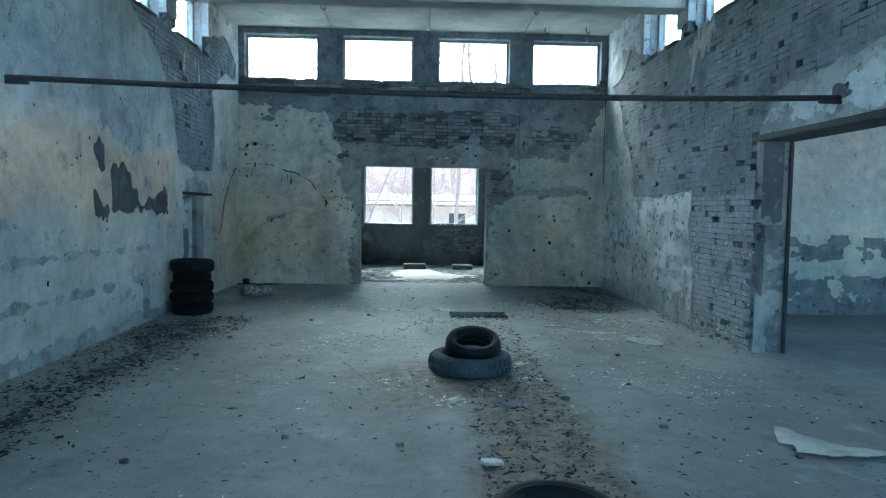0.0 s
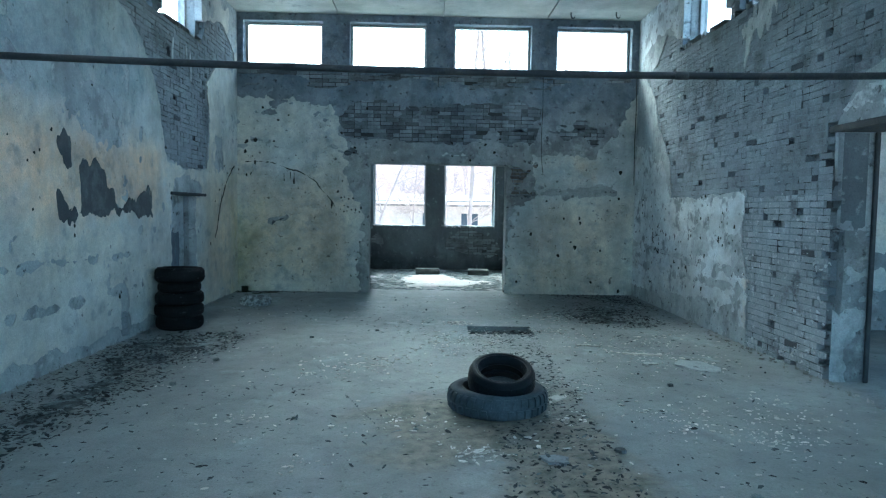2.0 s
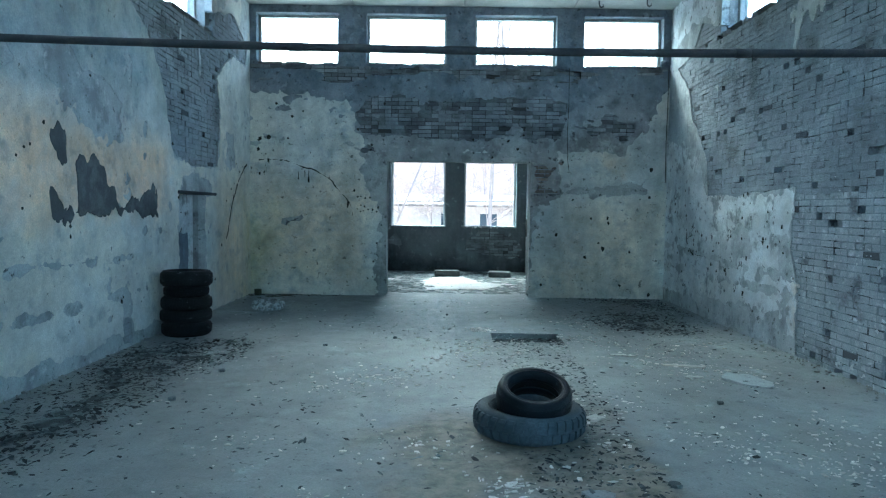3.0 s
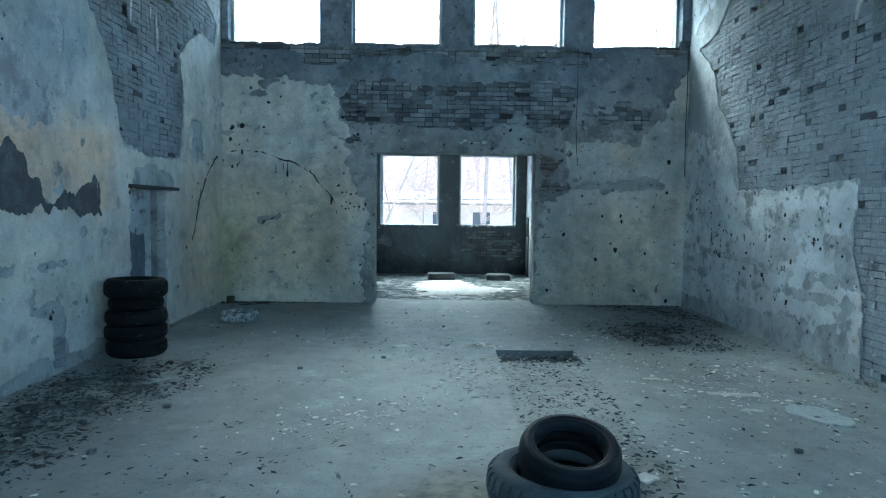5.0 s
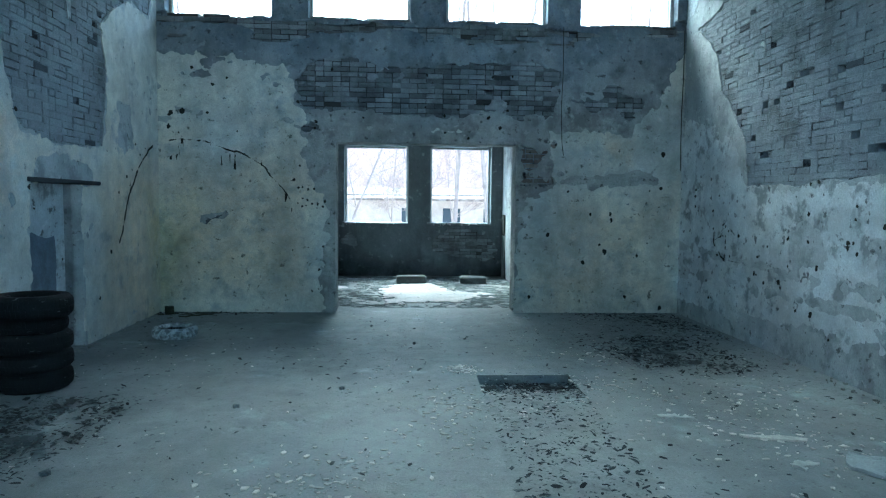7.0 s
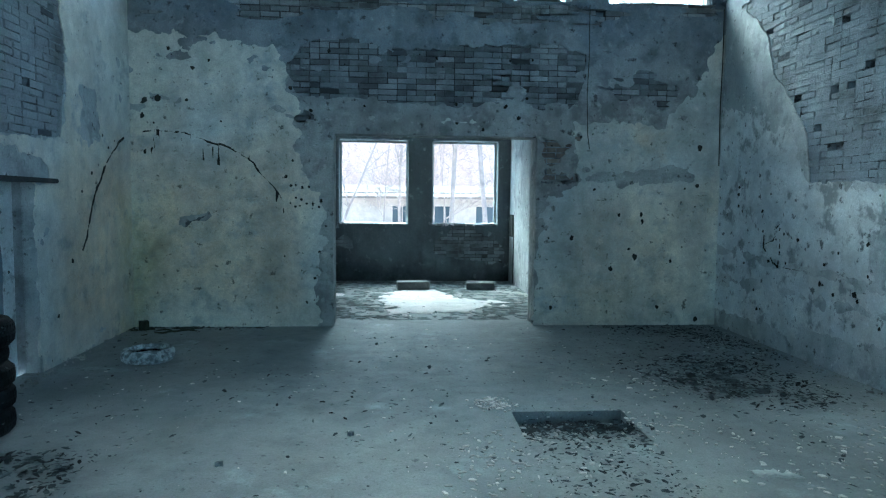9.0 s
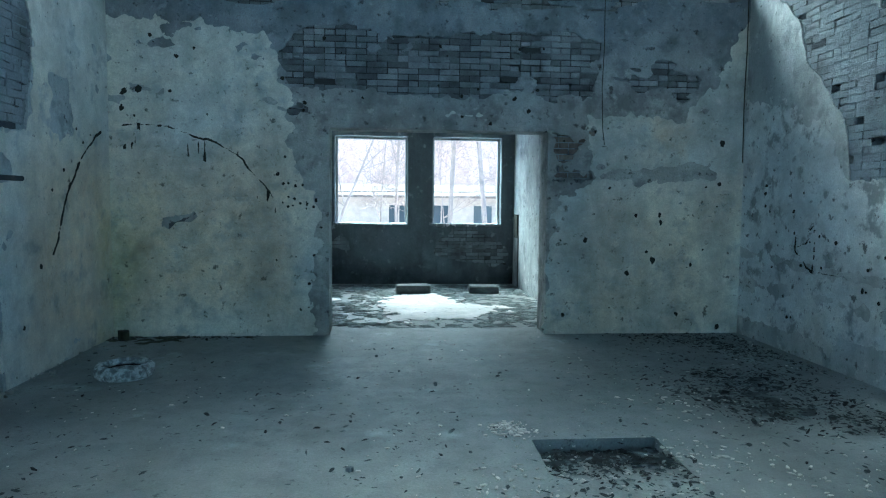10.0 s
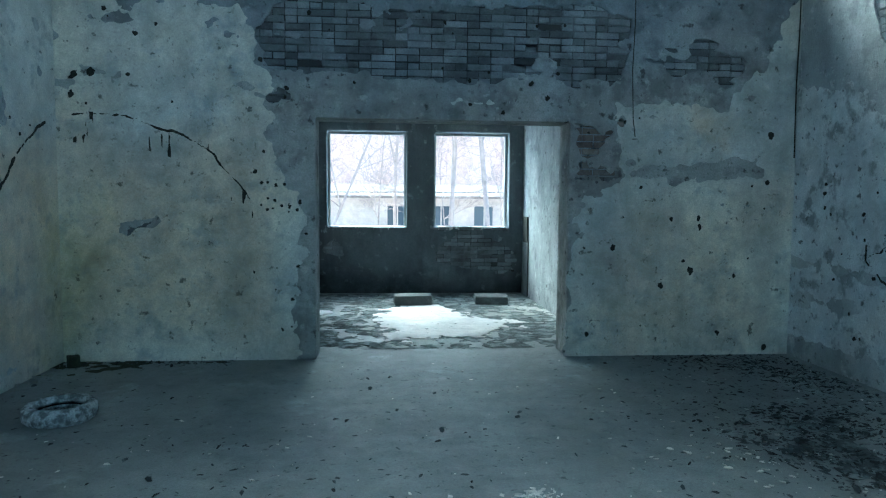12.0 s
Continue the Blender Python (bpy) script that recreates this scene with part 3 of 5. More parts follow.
def left_lime(U, V):
    rag = 0.22 * fbm(U * 2.5, V * 2.5, 41, 5)
    f = 9.0 + 0 * U
    # two chased bands and a chased upright, left grey
    band1 = 0.032 - np.abs(V - (1.06 + 0.02 * np.sin(U * 2.0))) + 0.12 * fbm(U * 2.5, V * 7, 42, 5)
    band2 = 0.036 - np.abs(V - (0.62 + 0.012 * np.sin(U * 3.0))) + 0.12 * fbm(U * 2.5, V * 7, 43, 5)
    band1 = np.minimum(band1, 9.25 - U)
    band2 = np.minimum(band2, 9.2 - U)
    post = rect_in(U, V, (8.95, -0.2, 9.2, 0.66)) + 0.1 * fbm(U * 4, V * 6, 44)
    plinth = 0.17 - V + 0.25 * fbm(U * 1.6, V * 3, 45, 5) - 0.3 * (U > 11.7)
    grey = poly_in(U, V, [(6.7, 2.62), (7.4, 2.72), (8.05, 2.66), (8.45, 2.44), (9.0, 2.45), (9.2, 2.7), (8.5, 3.05), (8.0, 3.2), (7.3, 3.05), (6.7, 3.0)]) - 0.12 + 0.9 * fbm(U * 1.8, V * 1.8, 46, 5)
    spots = 2.3 * fbm(U * 2.2, V * 3.0, 47, 5) - 0.68 + 0.26 * np.clip(V - 2.6, 0, 2)
    near = poly_in(U, V, [(9.0, 3.6), (9.8, 2.7), (9.7, 2.2), (10.6, 1.9), (10.6, 1.2), (10.0, 1.3), (9.9, 1.9), (9.4, 2.4)]) - 0.35 + 1.2 * fbm(U * 3, V * 3, 48)
    lint = poly_in(U, V, [(10.62, 1.8), (10.72, 2.05), (11.3, 2.13), (11.85, 2.02), (12.0, 1.8)]) + 0.05 * fbm(U * 5, V * 5, 49)
    cor = poly_in(U, V, [(12.4, 2.2), (12.6, 2.9), (13.1, 3.1), (13.2, 2.5), (12.9, 2.0)]) - 0.1 + rag * 2
    return np.minimum.reduce([f, -band1, -band2, -post, -plinth, -grey, -spots, -near, -lint, -cor, outside(U, V, LEFT_WIN + [NICHE]) - 0.004, left_render(U, V) - 0.01])


def left_dark(U, V):
    a = poly_in(U, V, [(7.64, 2.29), (7.75, 2.38), (7.86, 2.35), (7.88, 2.06), (7.79, 2.00), (7.70, 2.10)])
    b = poly_in(U, V, [(8.08, 2.05), (8.34, 2.17), (8.60, 2.08), (8.66, 1.90), (8.84, 1.85), (8.92, 1.64), (9.1, 1.70), (9.25, 1.80), (9.4, 1.72), (9.84, 1.91),
                       (9.90, 1.52), (9.3, 1.53), (8.76, 1.55), (8.14, 1.56), (7.87, 1.49), (7.64, 1.50), (7.63, 1.77), (7.80, 1.72), (7.87, 1.59), (8.02, 1.61)])
    return np.maximum(a, b) + 0.26 * fbm(U * 8, V * 3.0, 61, 5)


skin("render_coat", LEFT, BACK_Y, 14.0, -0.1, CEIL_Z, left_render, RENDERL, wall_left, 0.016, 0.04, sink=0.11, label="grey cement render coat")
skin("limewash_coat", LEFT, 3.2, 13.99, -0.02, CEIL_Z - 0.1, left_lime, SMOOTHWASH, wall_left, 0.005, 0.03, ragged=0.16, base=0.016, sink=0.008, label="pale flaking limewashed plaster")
skin("bare_patch", LEFT, 7.4, 10.1, 1.35, 2.5, left_dark, DARKPAINT, wall_left, 0.003, 0.022, base=0.027, sink=0.006, label="dark bare patch where paint fell off")


# -- right wall --
def right_bare(U, V):
    rag = 0.35 * fbm(U * 2.2, V * 2.2, 71, 5)
    zone = poly_in(U, V, [(2.0, 4.5), (2.0, 3.2), (5.2, 3.22), (6.2, 3.05), (7.0, 3.0), (7.36, 2.55), (7.2, -0.2), (9.1, -0.2), (9.12, 0.9), (9.30, 1.25), (9.28, 1.95),
                          (10.3, 1.92), (11.3, 1.90), (11.95, 1.93), (12.06, 2.35), (12.33, 2.82), (12.75, 3.26), (12.9, 3.67), (13.6, 4.24), (12.9, 4.32), (12.4, 4.7), (11.7, 4.5)])
    smear = 2.0 * fbm(U * 1.1, V * 2.2, 72, 5) - 0.68 - 0.35 * np.clip(V - 3.4, 0, 0.5) * (U < 10.5)
    drip = poly_in(U, V, [(8.6, 4.4), (9.9, 4.4), (9.9, 3.75), (9.4, 3.6), (8.9, 3.8)]) - 0.15 + 0.9 * fbm(U * 5, V * 1.2, 73)
    return np.minimum.reduce([zone + rag * 0.5, 0.4 - smear * 1.2 - 0.35, -drip])


def right_render(U, V):
    return np.minimum(-right_bare(U, V), outside(U, V, RIGHT_WIN + [SIDE_OPEN]))


def right_lime(U, V):
    rag = 0.3 * fbm(U * 2.4, V * 2.4, 81, 5)
    low = poly_in(U, V, [(9.42, 0.40), (9.45, 0.8), (9.56, 1.3), (9.30, 1.40), (9.30, 1.93), (10.7, 1.88), (11.9, 1.90), (12.6, 1.6), (13.5, 1.5), (13.4, 0.35), (12.0, 0.36)])
    strip = poly_in(U, V, [(9.29, 0.20), (9.30, 0.9), (9.12, 0.86), (9.03, 0.4), (9.06, 0.2)])
    wide = poly_in(U, V, [(9.9, 0.42), (9.9, 1.86), (12.0, 1.95), (12.3, 2.5), (13.0, 2.8), (14.1, 3.0), (14.1, 0.30), (12.0, 0.36)]) - 0.02
    top = poly_in(U, V, [(11.8, 4.45), (12.3, 4.80), (13.2, 4.75), (13.9, 4.40), (14.1, 5.4), (11.8, 5.4)]) - 0.05 + rag
    lint = poly_in(U, V, [(3.0, 2.7), (5.3, 2.62), (6.9, 2.62), (7.35, 2.7), (7.3, 2.92), (6.4, 2.9), (5.8, 2.8), (5.3, 3.1), (3.0, 3.4)]) + rag
    arch = poly_in(U, V, [(11.0, 1.0), (10.94, 1.36), (10.67, 1.53), (10.38, 1.38), (10.33, 1.02)])
    bands = np.maximum(0.045 - np.abs(V - 0.94 - 0.04 * (U - 11)), 0.05 - np.abs(V - 0.68)) + 0.16 * fbm(U * 2.0, V * 7, 82, 5)
    spots = 2.5 * fbm(U * 3.6, V * 4.4, 83, 6) - 0.86
    # Coat carried into the corner to make up for missing light there.
    foot = poly_in(U, V, [(12.0, 0.25), (12.0, 1.9), (13.0, 2.2), (14.1, 2.3), (14.1, 0.22)])
    f = np.maximum.reduce([low + rag * 0.8, wide + rag, foot + rag, strip + rag * 0.3, top, lint])
    return np.minimum.reduce([f, -arch, -bands, -spots, outside(U, V, RIGHT_WIN + [SIDE_OPEN]) - 0.004, right_render(U, V) - 0.01])


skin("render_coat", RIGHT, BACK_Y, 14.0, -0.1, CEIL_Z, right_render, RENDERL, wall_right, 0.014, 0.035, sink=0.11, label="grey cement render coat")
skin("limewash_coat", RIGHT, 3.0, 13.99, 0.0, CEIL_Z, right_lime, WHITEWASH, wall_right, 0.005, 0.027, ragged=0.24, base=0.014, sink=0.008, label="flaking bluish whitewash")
skin("render_coat", Frame((4.30, 7.32, 0), (1, 0, 0), (0, -1, 0)), 0.0, 0.38, -0.05, 2.56,
     lambda U, V: 0.02 + 1.4 * fbm(U * 3, V * 3, 91, 5), RENDERL, wall_right, 0.012, 0.035, sink=0.004)


skin("whitewash_flakes", RIGHT, 7.34, 12.6, 0.0, 3.4, lambda U, V: np.minimum(1.5 * fbm(U * 11, V * 18, 86, 5) - 0.36 - 0.14 * np.clip(V - 1.2, 0, 3) - 0.05 * (U > 9.3), right_bare(U, V)),
     WHITEWASH, wall_right, 0.002, 0.018, 0.0, base=0.006, sink=0.006, label="scattered flakes of whitewash")


# -- floor, with the filled inspection pit --
PIT = [(0.66, 1.0), (1.45, 1.0), (1.75, 10.28), (0.85, 10.28)]


def pit_left(y):
    return 0.66 + 0.19 * (y - 1.0) / 9.28


def pit_right(y):
    return 1.45 + 0.30 * (y - 1.0) / 9.28


def slab_with_hole(name, lo, hi, hole, top, bottom, material):
    bm = bmesh.new()
    o = [bm.verts.new((x, y, top)) for x, y in ((lo[0], lo[1]), (hi[0], lo[1]), (hi[0], hi[1]), (lo[0], hi[1]))]
    h = [bm.verts.new((x, y, top)) for x, y in hole]
    hb = [bm.verts.new((x, y, bottom)) for x, y in hole]
    for k in range(4):
        bm.faces.new((o[k], o[(k + 1) % 4], h[(k + 1) % 4], h[k]))
        bm.faces.new((h[k], h[(k + 1) % 4], hb[(k + 1) % 4], hb[k]))
    bm.faces.new(hb)
    bmesh.ops.recalc_face_normals(bm, faces=bm.faces)
    return tagged(link(name, bm, material), kind="structure")


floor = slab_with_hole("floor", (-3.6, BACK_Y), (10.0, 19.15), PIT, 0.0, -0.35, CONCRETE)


def fill_height(x, y):
    a = max(0.0, min(1.0, (y - 9.45) / 0.7))
    return 0.004 - 0.115 * a * a + 0.035 * float(fbm(x * 4, y * 4, 101)) + 0.02 * float(fbm(x * 15, y * 15, 102))


pv, pf = [], []
NX, NY = 22, 200
for j in range(NY + 1):
    y = 1.0 + 9.28 * j / NY
    for i in range(NX + 1):
        s = i / NX
        x = (pit_left(y) - 0.05) * (1 - s) + (pit_right(y) + 0.05) * s
        edge = min(s, 1 - s) * NX
        z = fill_height(x, y)
        if edge < 2 and y < 9.3:
            z = max(-0.004, min(z, 0.006 - 0.005 * (2 - edge)))
        pv.append((x, min(y, 10.275), z))
for j in range(NY):
    for i in range(NX):
        k = j * (NX + 1) + i
        pf.append((k, k + 1, k + NX + 2, k + NX + 1))
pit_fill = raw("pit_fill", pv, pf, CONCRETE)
tagged(pit_fill, "brown dirt filling the old inspection pit", "dirt", kind="stuff")

bm = bmesh.new()
for x0, x1 in ((-3.87, -1.51), (-1.49, 0.52), (0.535, 2.54), (2.56, 4.68)):
    add_box(bm, (x0, BACK_Y - 0.4, CEIL_Z), (x1, 14.4, CEIL_Z + 0.2))
add_box(bm, (-3.87, BACK_Y - 0.4, CEIL_Z + 0.204), (4.68, 14.4, CEIL_Z + 0.35))
ceiling = tagged(link("ceiling", bm, CEIL), kind="structure")
beam = tagged(link("ceiling_beam", box((-3.47, 9.72, 4.72), (4.36, 10.10, CEIL_Z - 0.002), 0.012), CEIL), kind="structure")

# -- room behind the doorway --
wall_back_room = core_wall("wall_back_room", BACKROOM, -3.9, 2.75, -0.3, 3.12, 0.38, BACK_WIN, RENDER, -0.097)


def back_bare(U, V):
    a = rect_in(U, V, (0.75, 0.42, 2.2, 1.18)) - 0.05 + 0.7 * fbm(U * 2.0, V * 4, 111, 5)
    b = rect_in(U, V, (-1.3, 0.7, -0.9, 1.1)) + 0.5 * fbm(U * 3, V * 4, 112, 5) - 0.1
    return np.maximum(a, b)


def back_render(U, V):
    return np.minimum(-back_bare(U, V), outside(U, V, BACK_WIN))


skin("render_coat", BACKROOM, -3.5, 2.38, -0.1, 3.12, back_render, DARKRENDER, wall_back_room, 0.014, 0.045, sink=0.11, label="grey cement render coat")
wall_br_r = core_wall("wall_back_room_east", Frame((2.38, 0, 0), (0, 1, 0), (-1, 0, 0)), 14.4, 19.15, -0.3, 3.12, 0.37, [], RENDERL)
wall_br_l = core_wall("wall_back_room_west", Frame((-3.5, 0, 0), (0, 1, 0), (1, 0, 0)), 14.4, 19.15, -0.3, 3.12, 0.37, [], WHITEWASH)
ceil_br = tagged(link("ceiling_back_room", box((-3.87, 14.402, 3.122), (2.75, 19.43, 3.35)), CEIL), kind="structure")


# -- side room --
wall_sr = core_wall("wall_side_room", Frame((0, 10.3, 0), (1, 0, 0), (0, -1, 0)), 4.68, 10.4, -0.3, 3.3, 0.38, [], RENDER)
wall_sr_e = core_wall("wall_side_room_east", Frame((10.0, 0, 0), (0, 1, 0), (-1, 0, 0)), BACK_Y, 10.3, -0.3, 3.3, 0.38, [(-4.0, 0.8, -0.8, 2.9), (0.2, 0.8, 3.6, 2.9), (4.6, 0.8, 8.2, 2.9)], LIMEWASH)
wall_sr_s = core_wall("wall_side_room_south", Frame((0, BACK_Y, 0), (1, 0, 0), (0, 1, 0)), 4.68, 10.4, -0.3, 3.3, 0.38, [], LIMEWASH)
ceil_sr = tagged(link("ceiling_side_room", box((4.684, BACK_Y - 0.4, 3.302), (10.4, 10.68, 3.5)), CEIL), kind="structure")
skin("limewash_coat", Frame((0, 10.3, 0), (1, 0, 0), (0, -1, 0)), 4.7, 9.9, 0.22, 3.28,
     lambda U, V: np.maximum(V - 1.30 + 0.02 * np.sin(U * 5), 1.9 * fbm(U * 3.6, V * 3.9, 121, 6) - 0.04), SMOOTHWASH, wall_sr, 0.005, 0.04, label="pale limewash, worn off below")

tagged(link("opening_lintel", box((4.262, 2.402, 2.49), (4.70, 7.46, 2.557), 0.008, 0.002), IRON), "dark rusty steel lintel over a wide wall opening", "lintel")
# Upright strip added to draw the jamb's dark edge.
tagged(link("opening_post", box((4.632, 7.268, 0.0), (4.676, 7.304, 2.488), 0.006, 0.003), IRON), "dark upright strip standing for the dark edge of the jamb", "post")
# Jamb made darker above about 1.55 m, with a ragged lower border.
skin("soot_patch", Frame((4.30, 7.32, 0), (1, 0, 0), (0, -1, 0)), 0.03, 0.28, 0.9, 2.48,
     lambda U, V: V - 1.55 + 1.3 * fbm(U * 4, V * 4, 93, 5), DARKRENDER, wall_right, 0.003, 0.03, base=0.016, label="dark patch on the upper jamb")

ground = tagged(link("ground", box((-400, -400, -1.6), (400, 400, -1.2)), SNOW), kind="structure")


# ---- the things ----
def thing(name, at=(0, 0, 0), label="", category="", group="", kind="", turn=0.0):
    ob = new(name)
    ob.matrix_basis = pose(*at, 0, 0, turn)
    return tagged(ob, label, category, group, kind)


def lathe(profile, segments=64, wobble=0.0, seed=0):
    """A closed profile of (radius, height) turned round z."""
    bm = bmesh.new()
    rings = []
    for k in range(segments):
        a = 2 * math.pi * k / segments
        w = 1 + wobble * math.sin(2 * a + seed) + 0.5 * wobble * math.sin(3 * a + 2 * seed)
        rings.append([bm.verts.new((r * w * math.cos(a), r * w * math.sin(a), z)) for r, z in profile])
    n = len(profile)
    for k in range(segments):
        a, b = rings[k], rings[(k + 1) % segments]
        for i in range(n):
            f = bm.faces.new((a[i], b[i], b[(i + 1) % n], a[(i + 1) % n]))
            f.smooth = True
    bmesh.ops.recalc_face_normals(bm, faces=bm.faces)
    return bm


def tyre(at, R, bead, h, material, label, group="", tilt=0.0, lean=0.0, turn=0.0, lugs=44, lug=0.012, wobble=0.006, seed=1):
    """A bare tyre lying on its side: casing with hollow inside, tread blocks and bead rings."""
    root = new("tyre")
    root.matrix_basis = pose(*at, tilt, lean, turn)
    tagged(root, label, "tyre", group)
    t, q = 0.016, R - bead
    half = [(bead, 0.30 * h), (bead + 0.012, 0.20 * h), (bead + 0.20 * q, 0.05 * h), (bead + 0.5 * q, 0.0), (bead + 0.76 * q, 0.02 * h),
            (R - 0.024, 0.08 * h), (R - 0.007, 0.17 * h), (R, 0.34 * h)]
    outer = half + [(r, h - z) for r, z in reversed(half)]
    inner = [(bead + 0.004, 0.70 * h - 0.02), (bead + 0.4 * q, h - t * 1.2), (R - 0.06, 0.84 * h), (R - t * 1.6, 0.62 * h),
             (R - t * 1.6, 0.38 * h), (R - 0.06, 0.16 * h), (bead + 0.4 * q, t * 1.2), (bead + 0.004, 0.30 * h + 0.02)]
    part("casing", lathe(outer + inner, 72, wobble, seed), material, root)
    liner = [(r - 0.004, z + (0.004 if z < h / 2 else -0.004)) for r, z in inner[1:-1]]
    part("inner_liner", lathe(liner + [(r - 0.004, z + (0.003 if z < h / 2 else -0.003)) for r, z in reversed(liner)], 72, wobble, seed), RUBBER, root, "black inner liner")
    bm = bmesh.new()
    rnd = random.Random(seed)
    for side in (0, 1):
        for k in range(lugs):
            a0 = 2 * math.pi * (k + 0.5 * side + 0.08) / lugs
            a1 = a0 + 2 * math.pi * 0.62 / lugs
            zs = [(0.10, R - 0.022), (0.20, R - 0.006), (0.46, R)] if side == 0 else [(0.90, R - 0.022), (0.80, R - 0.006), (0.54, R)]
            grid = []
            for zz, rr in zs:
                row = []
                for a in (a0, a1):
                    sk = 0.35 * (abs(zz - 0.5)) * 2 * math.pi / lugs
                    w = 1 + wobble * math.sin(2 * a + seed) + 0.5 * wobble * math.sin(3 * a + 2 * seed)
                    for rad in (rr - 0.006, rr + lug * (1 - 0.25 * rnd.random())):
                        row.append(bm.verts.new((rad * w * math.cos(a + sk), rad * w * math.sin(a + sk), zz * h)))
                grid.append(row)
            for u, v in zip(grid, grid[1:]):
                bm.faces.new((u[1], u[3], v[3], v[1]))
                bm.faces.new((u[0], u[1], v[1], v[0]))
                bm.faces.new((u[2], u[3], v[3], v[2]))
            bm.faces.new((grid[0][0], grid[0][1], grid[0][3], grid[0][2]))
            bm.faces.new((grid[2][0], grid[2][1], grid[2][3], grid[2][2]))
    bmesh.ops.recalc_face_normals(bm, faces=bm.faces)
    part("tread", bm, material, root)
    for z in (0.955 * h, 0.045 * h):
        rr = bead + 0.30 * q
        part("sidewall_rib", lathe([(rr + 0.012 * math.cos(a), z + 0.006 * math.sin(a)) for a in (0, 1.05, 2.1, 3.14, 4.19, 5.24)], 64, wobble, seed), material, root)
    return root


tyre((0.86, 6.35, 0.0), 0.405, 0.255, 0.20, DUSTRUBBER, "large worn lorry tyre with blocky tread lying flat in dirt", "tyres in the pit", lugs=36, lug=0.018, seed=2, turn=15)
tyre((0.885, 6.31, 0.168), 0.278, 0.178, 0.215, TYRETOP, "smaller smooth car tyre leaning tilted on a lorry tyre", "tyres in the pit", tilt=18, lugs=60, lug=0.002, seed=3)
tyre((1.0, 2.86, 0.0), 0.33, 0.20, 0.20, TYRETOP, "black car tyre lying flat on the dirt", "tyres in the pit", lugs=56, lug=0.005, seed=4)
STACK = [(0.305, 0.175, 0.0, 0.0), (0.315, 0.165, -0.01, 0.01), (0.31, 0.17, 0.005, -0.01), (0.275, 0.135, 0.0, 0.0), (0.315, 0.20, 0.01, -0.02)]
z = 0.0
for k, (R, h, dx, dy) in enumerate(STACK):
    tyre((-3.10 + dx, 9.93 + dy, z), R, R * 0.60, h, RUBBER, "old black car tyre in a stack against the plaster wall" if k < 4 else "wide black car tyre on top of the stack",
         "stacked tyres", tilt=1.0 if k == 4 else 0.0, turn=40 * k, lugs=52, lug=0.006, seed=10 + k)
    z += h - 0.004
tyre((-2.63, 12.15, 0.0), 0.258, 0.168, 0.13, LIMERUBBER, "tyre splashed with white lime lying flat on concrete", tilt=1.5, lugs=48, lug=0.006, seed=21)


# -- window frames --
def window(name, fr, hole, d, bar, label, sill=False):
    u0, v0, u1, v1 = hole
    root = tagged(new(name), label, "window", kind="structure")

    def bar_box(nm, a, b, c, e, dd=0.0):
        bm = bmesh.new()
        p, q = fr.at(a, b, d + dd), fr.at(c, e, d + dd - 0.07)
        lo, hi = [min(x, y) for x, y in zip(p, q)], [max(x, y) for x, y in zip(p, q)]
        add_box(bm, lo, hi, 0.006, 0.002, random.Random(int(a * 100) + int(b * 10)))
        part(nm, bm, TIMBER, root)
    bar_box("frame_post", u0 + 0.002, v0 + 0.004, u0 + bar, v1 - 0.004)
    bar_box("frame_post", u1 - bar, v0 + 0.004, u1 - 0.002, v1 - 0.004)
    bar_box("frame_rail", u0 + bar + 0.002, v1 - bar, u1 - bar - 0.002, v1 - 0.004)
    bar_box("frame_rail", u0 + bar + 0.002, v0 + 0.004, u1 - bar - 0.002, v0 + bar * 0.6)
    return root


for i, h in enumerate(FAR_WIN):
    window("window_%d" % (i + 1), FAR, h, -0.16, 0.045, "unglazed weathered timber window frame")
for i, h in enumerate(BACK_WIN):
    window("window_%d" % (i + 5), BACKROOM, h, -0.20, 0.05, "empty timber window frame with ragged edges")
for i, h in enumerate(LEFT_WIN[:2]):
    window("window_%d" % (i + 7), LEFT, h, -0.24, 0.05, "unglazed weathered timber window frame")
for i, h in enumerate(RIGHT_WIN[:2]):
    window("window_%d" % (i + 9), RIGHT, h, -0.24, 0.05, "unglazed weathered timber window frame")


# ragged lime crust on the reveals of the windows
def crust(fr, hole, side, seed):
    u0, v0, u1, v1 = hole
    if side == "sill":
        f2 = Frame(fr.at(0, v0, 0), fr.u, (0, 0, 1))
        f2.at = lambda u, v, d, o=f2.o, uu=fr.u, n=fr.n: o + uu * u - n * v + Vector((0, 0, d))
        return skin("sill_mortar", f2, u0 + 0.01, u1 - 0.01, -0.02, 0.36, lambda U, V: 0.12 + 0.9 * fbm(U * 6, V * 6, seed, 4), BLOCKS, None, 0.028, 0.03, 0.02, sink=0.03)


for k, h in enumerate(FAR_WIN):
    crust(FAR, h, "sill", 130 + k).parent = wall_far
for k, h in enumerate(BACK_WIN):
    ob = crust(BACKROOM, h, "sill", 140 + k)
    ob.parent = wall_back_room
    ob.data.materials[0] = SNOW
for k, h in enumerate(RIGHT_WIN[:2]):
    crust(RIGHT, h, "sill", 150 + k).parent = wall_right
for k, h in enumerate(LEFT_WIN[:2]):
    crust(LEFT, h, "sill", 160 + k).parent = wall_left

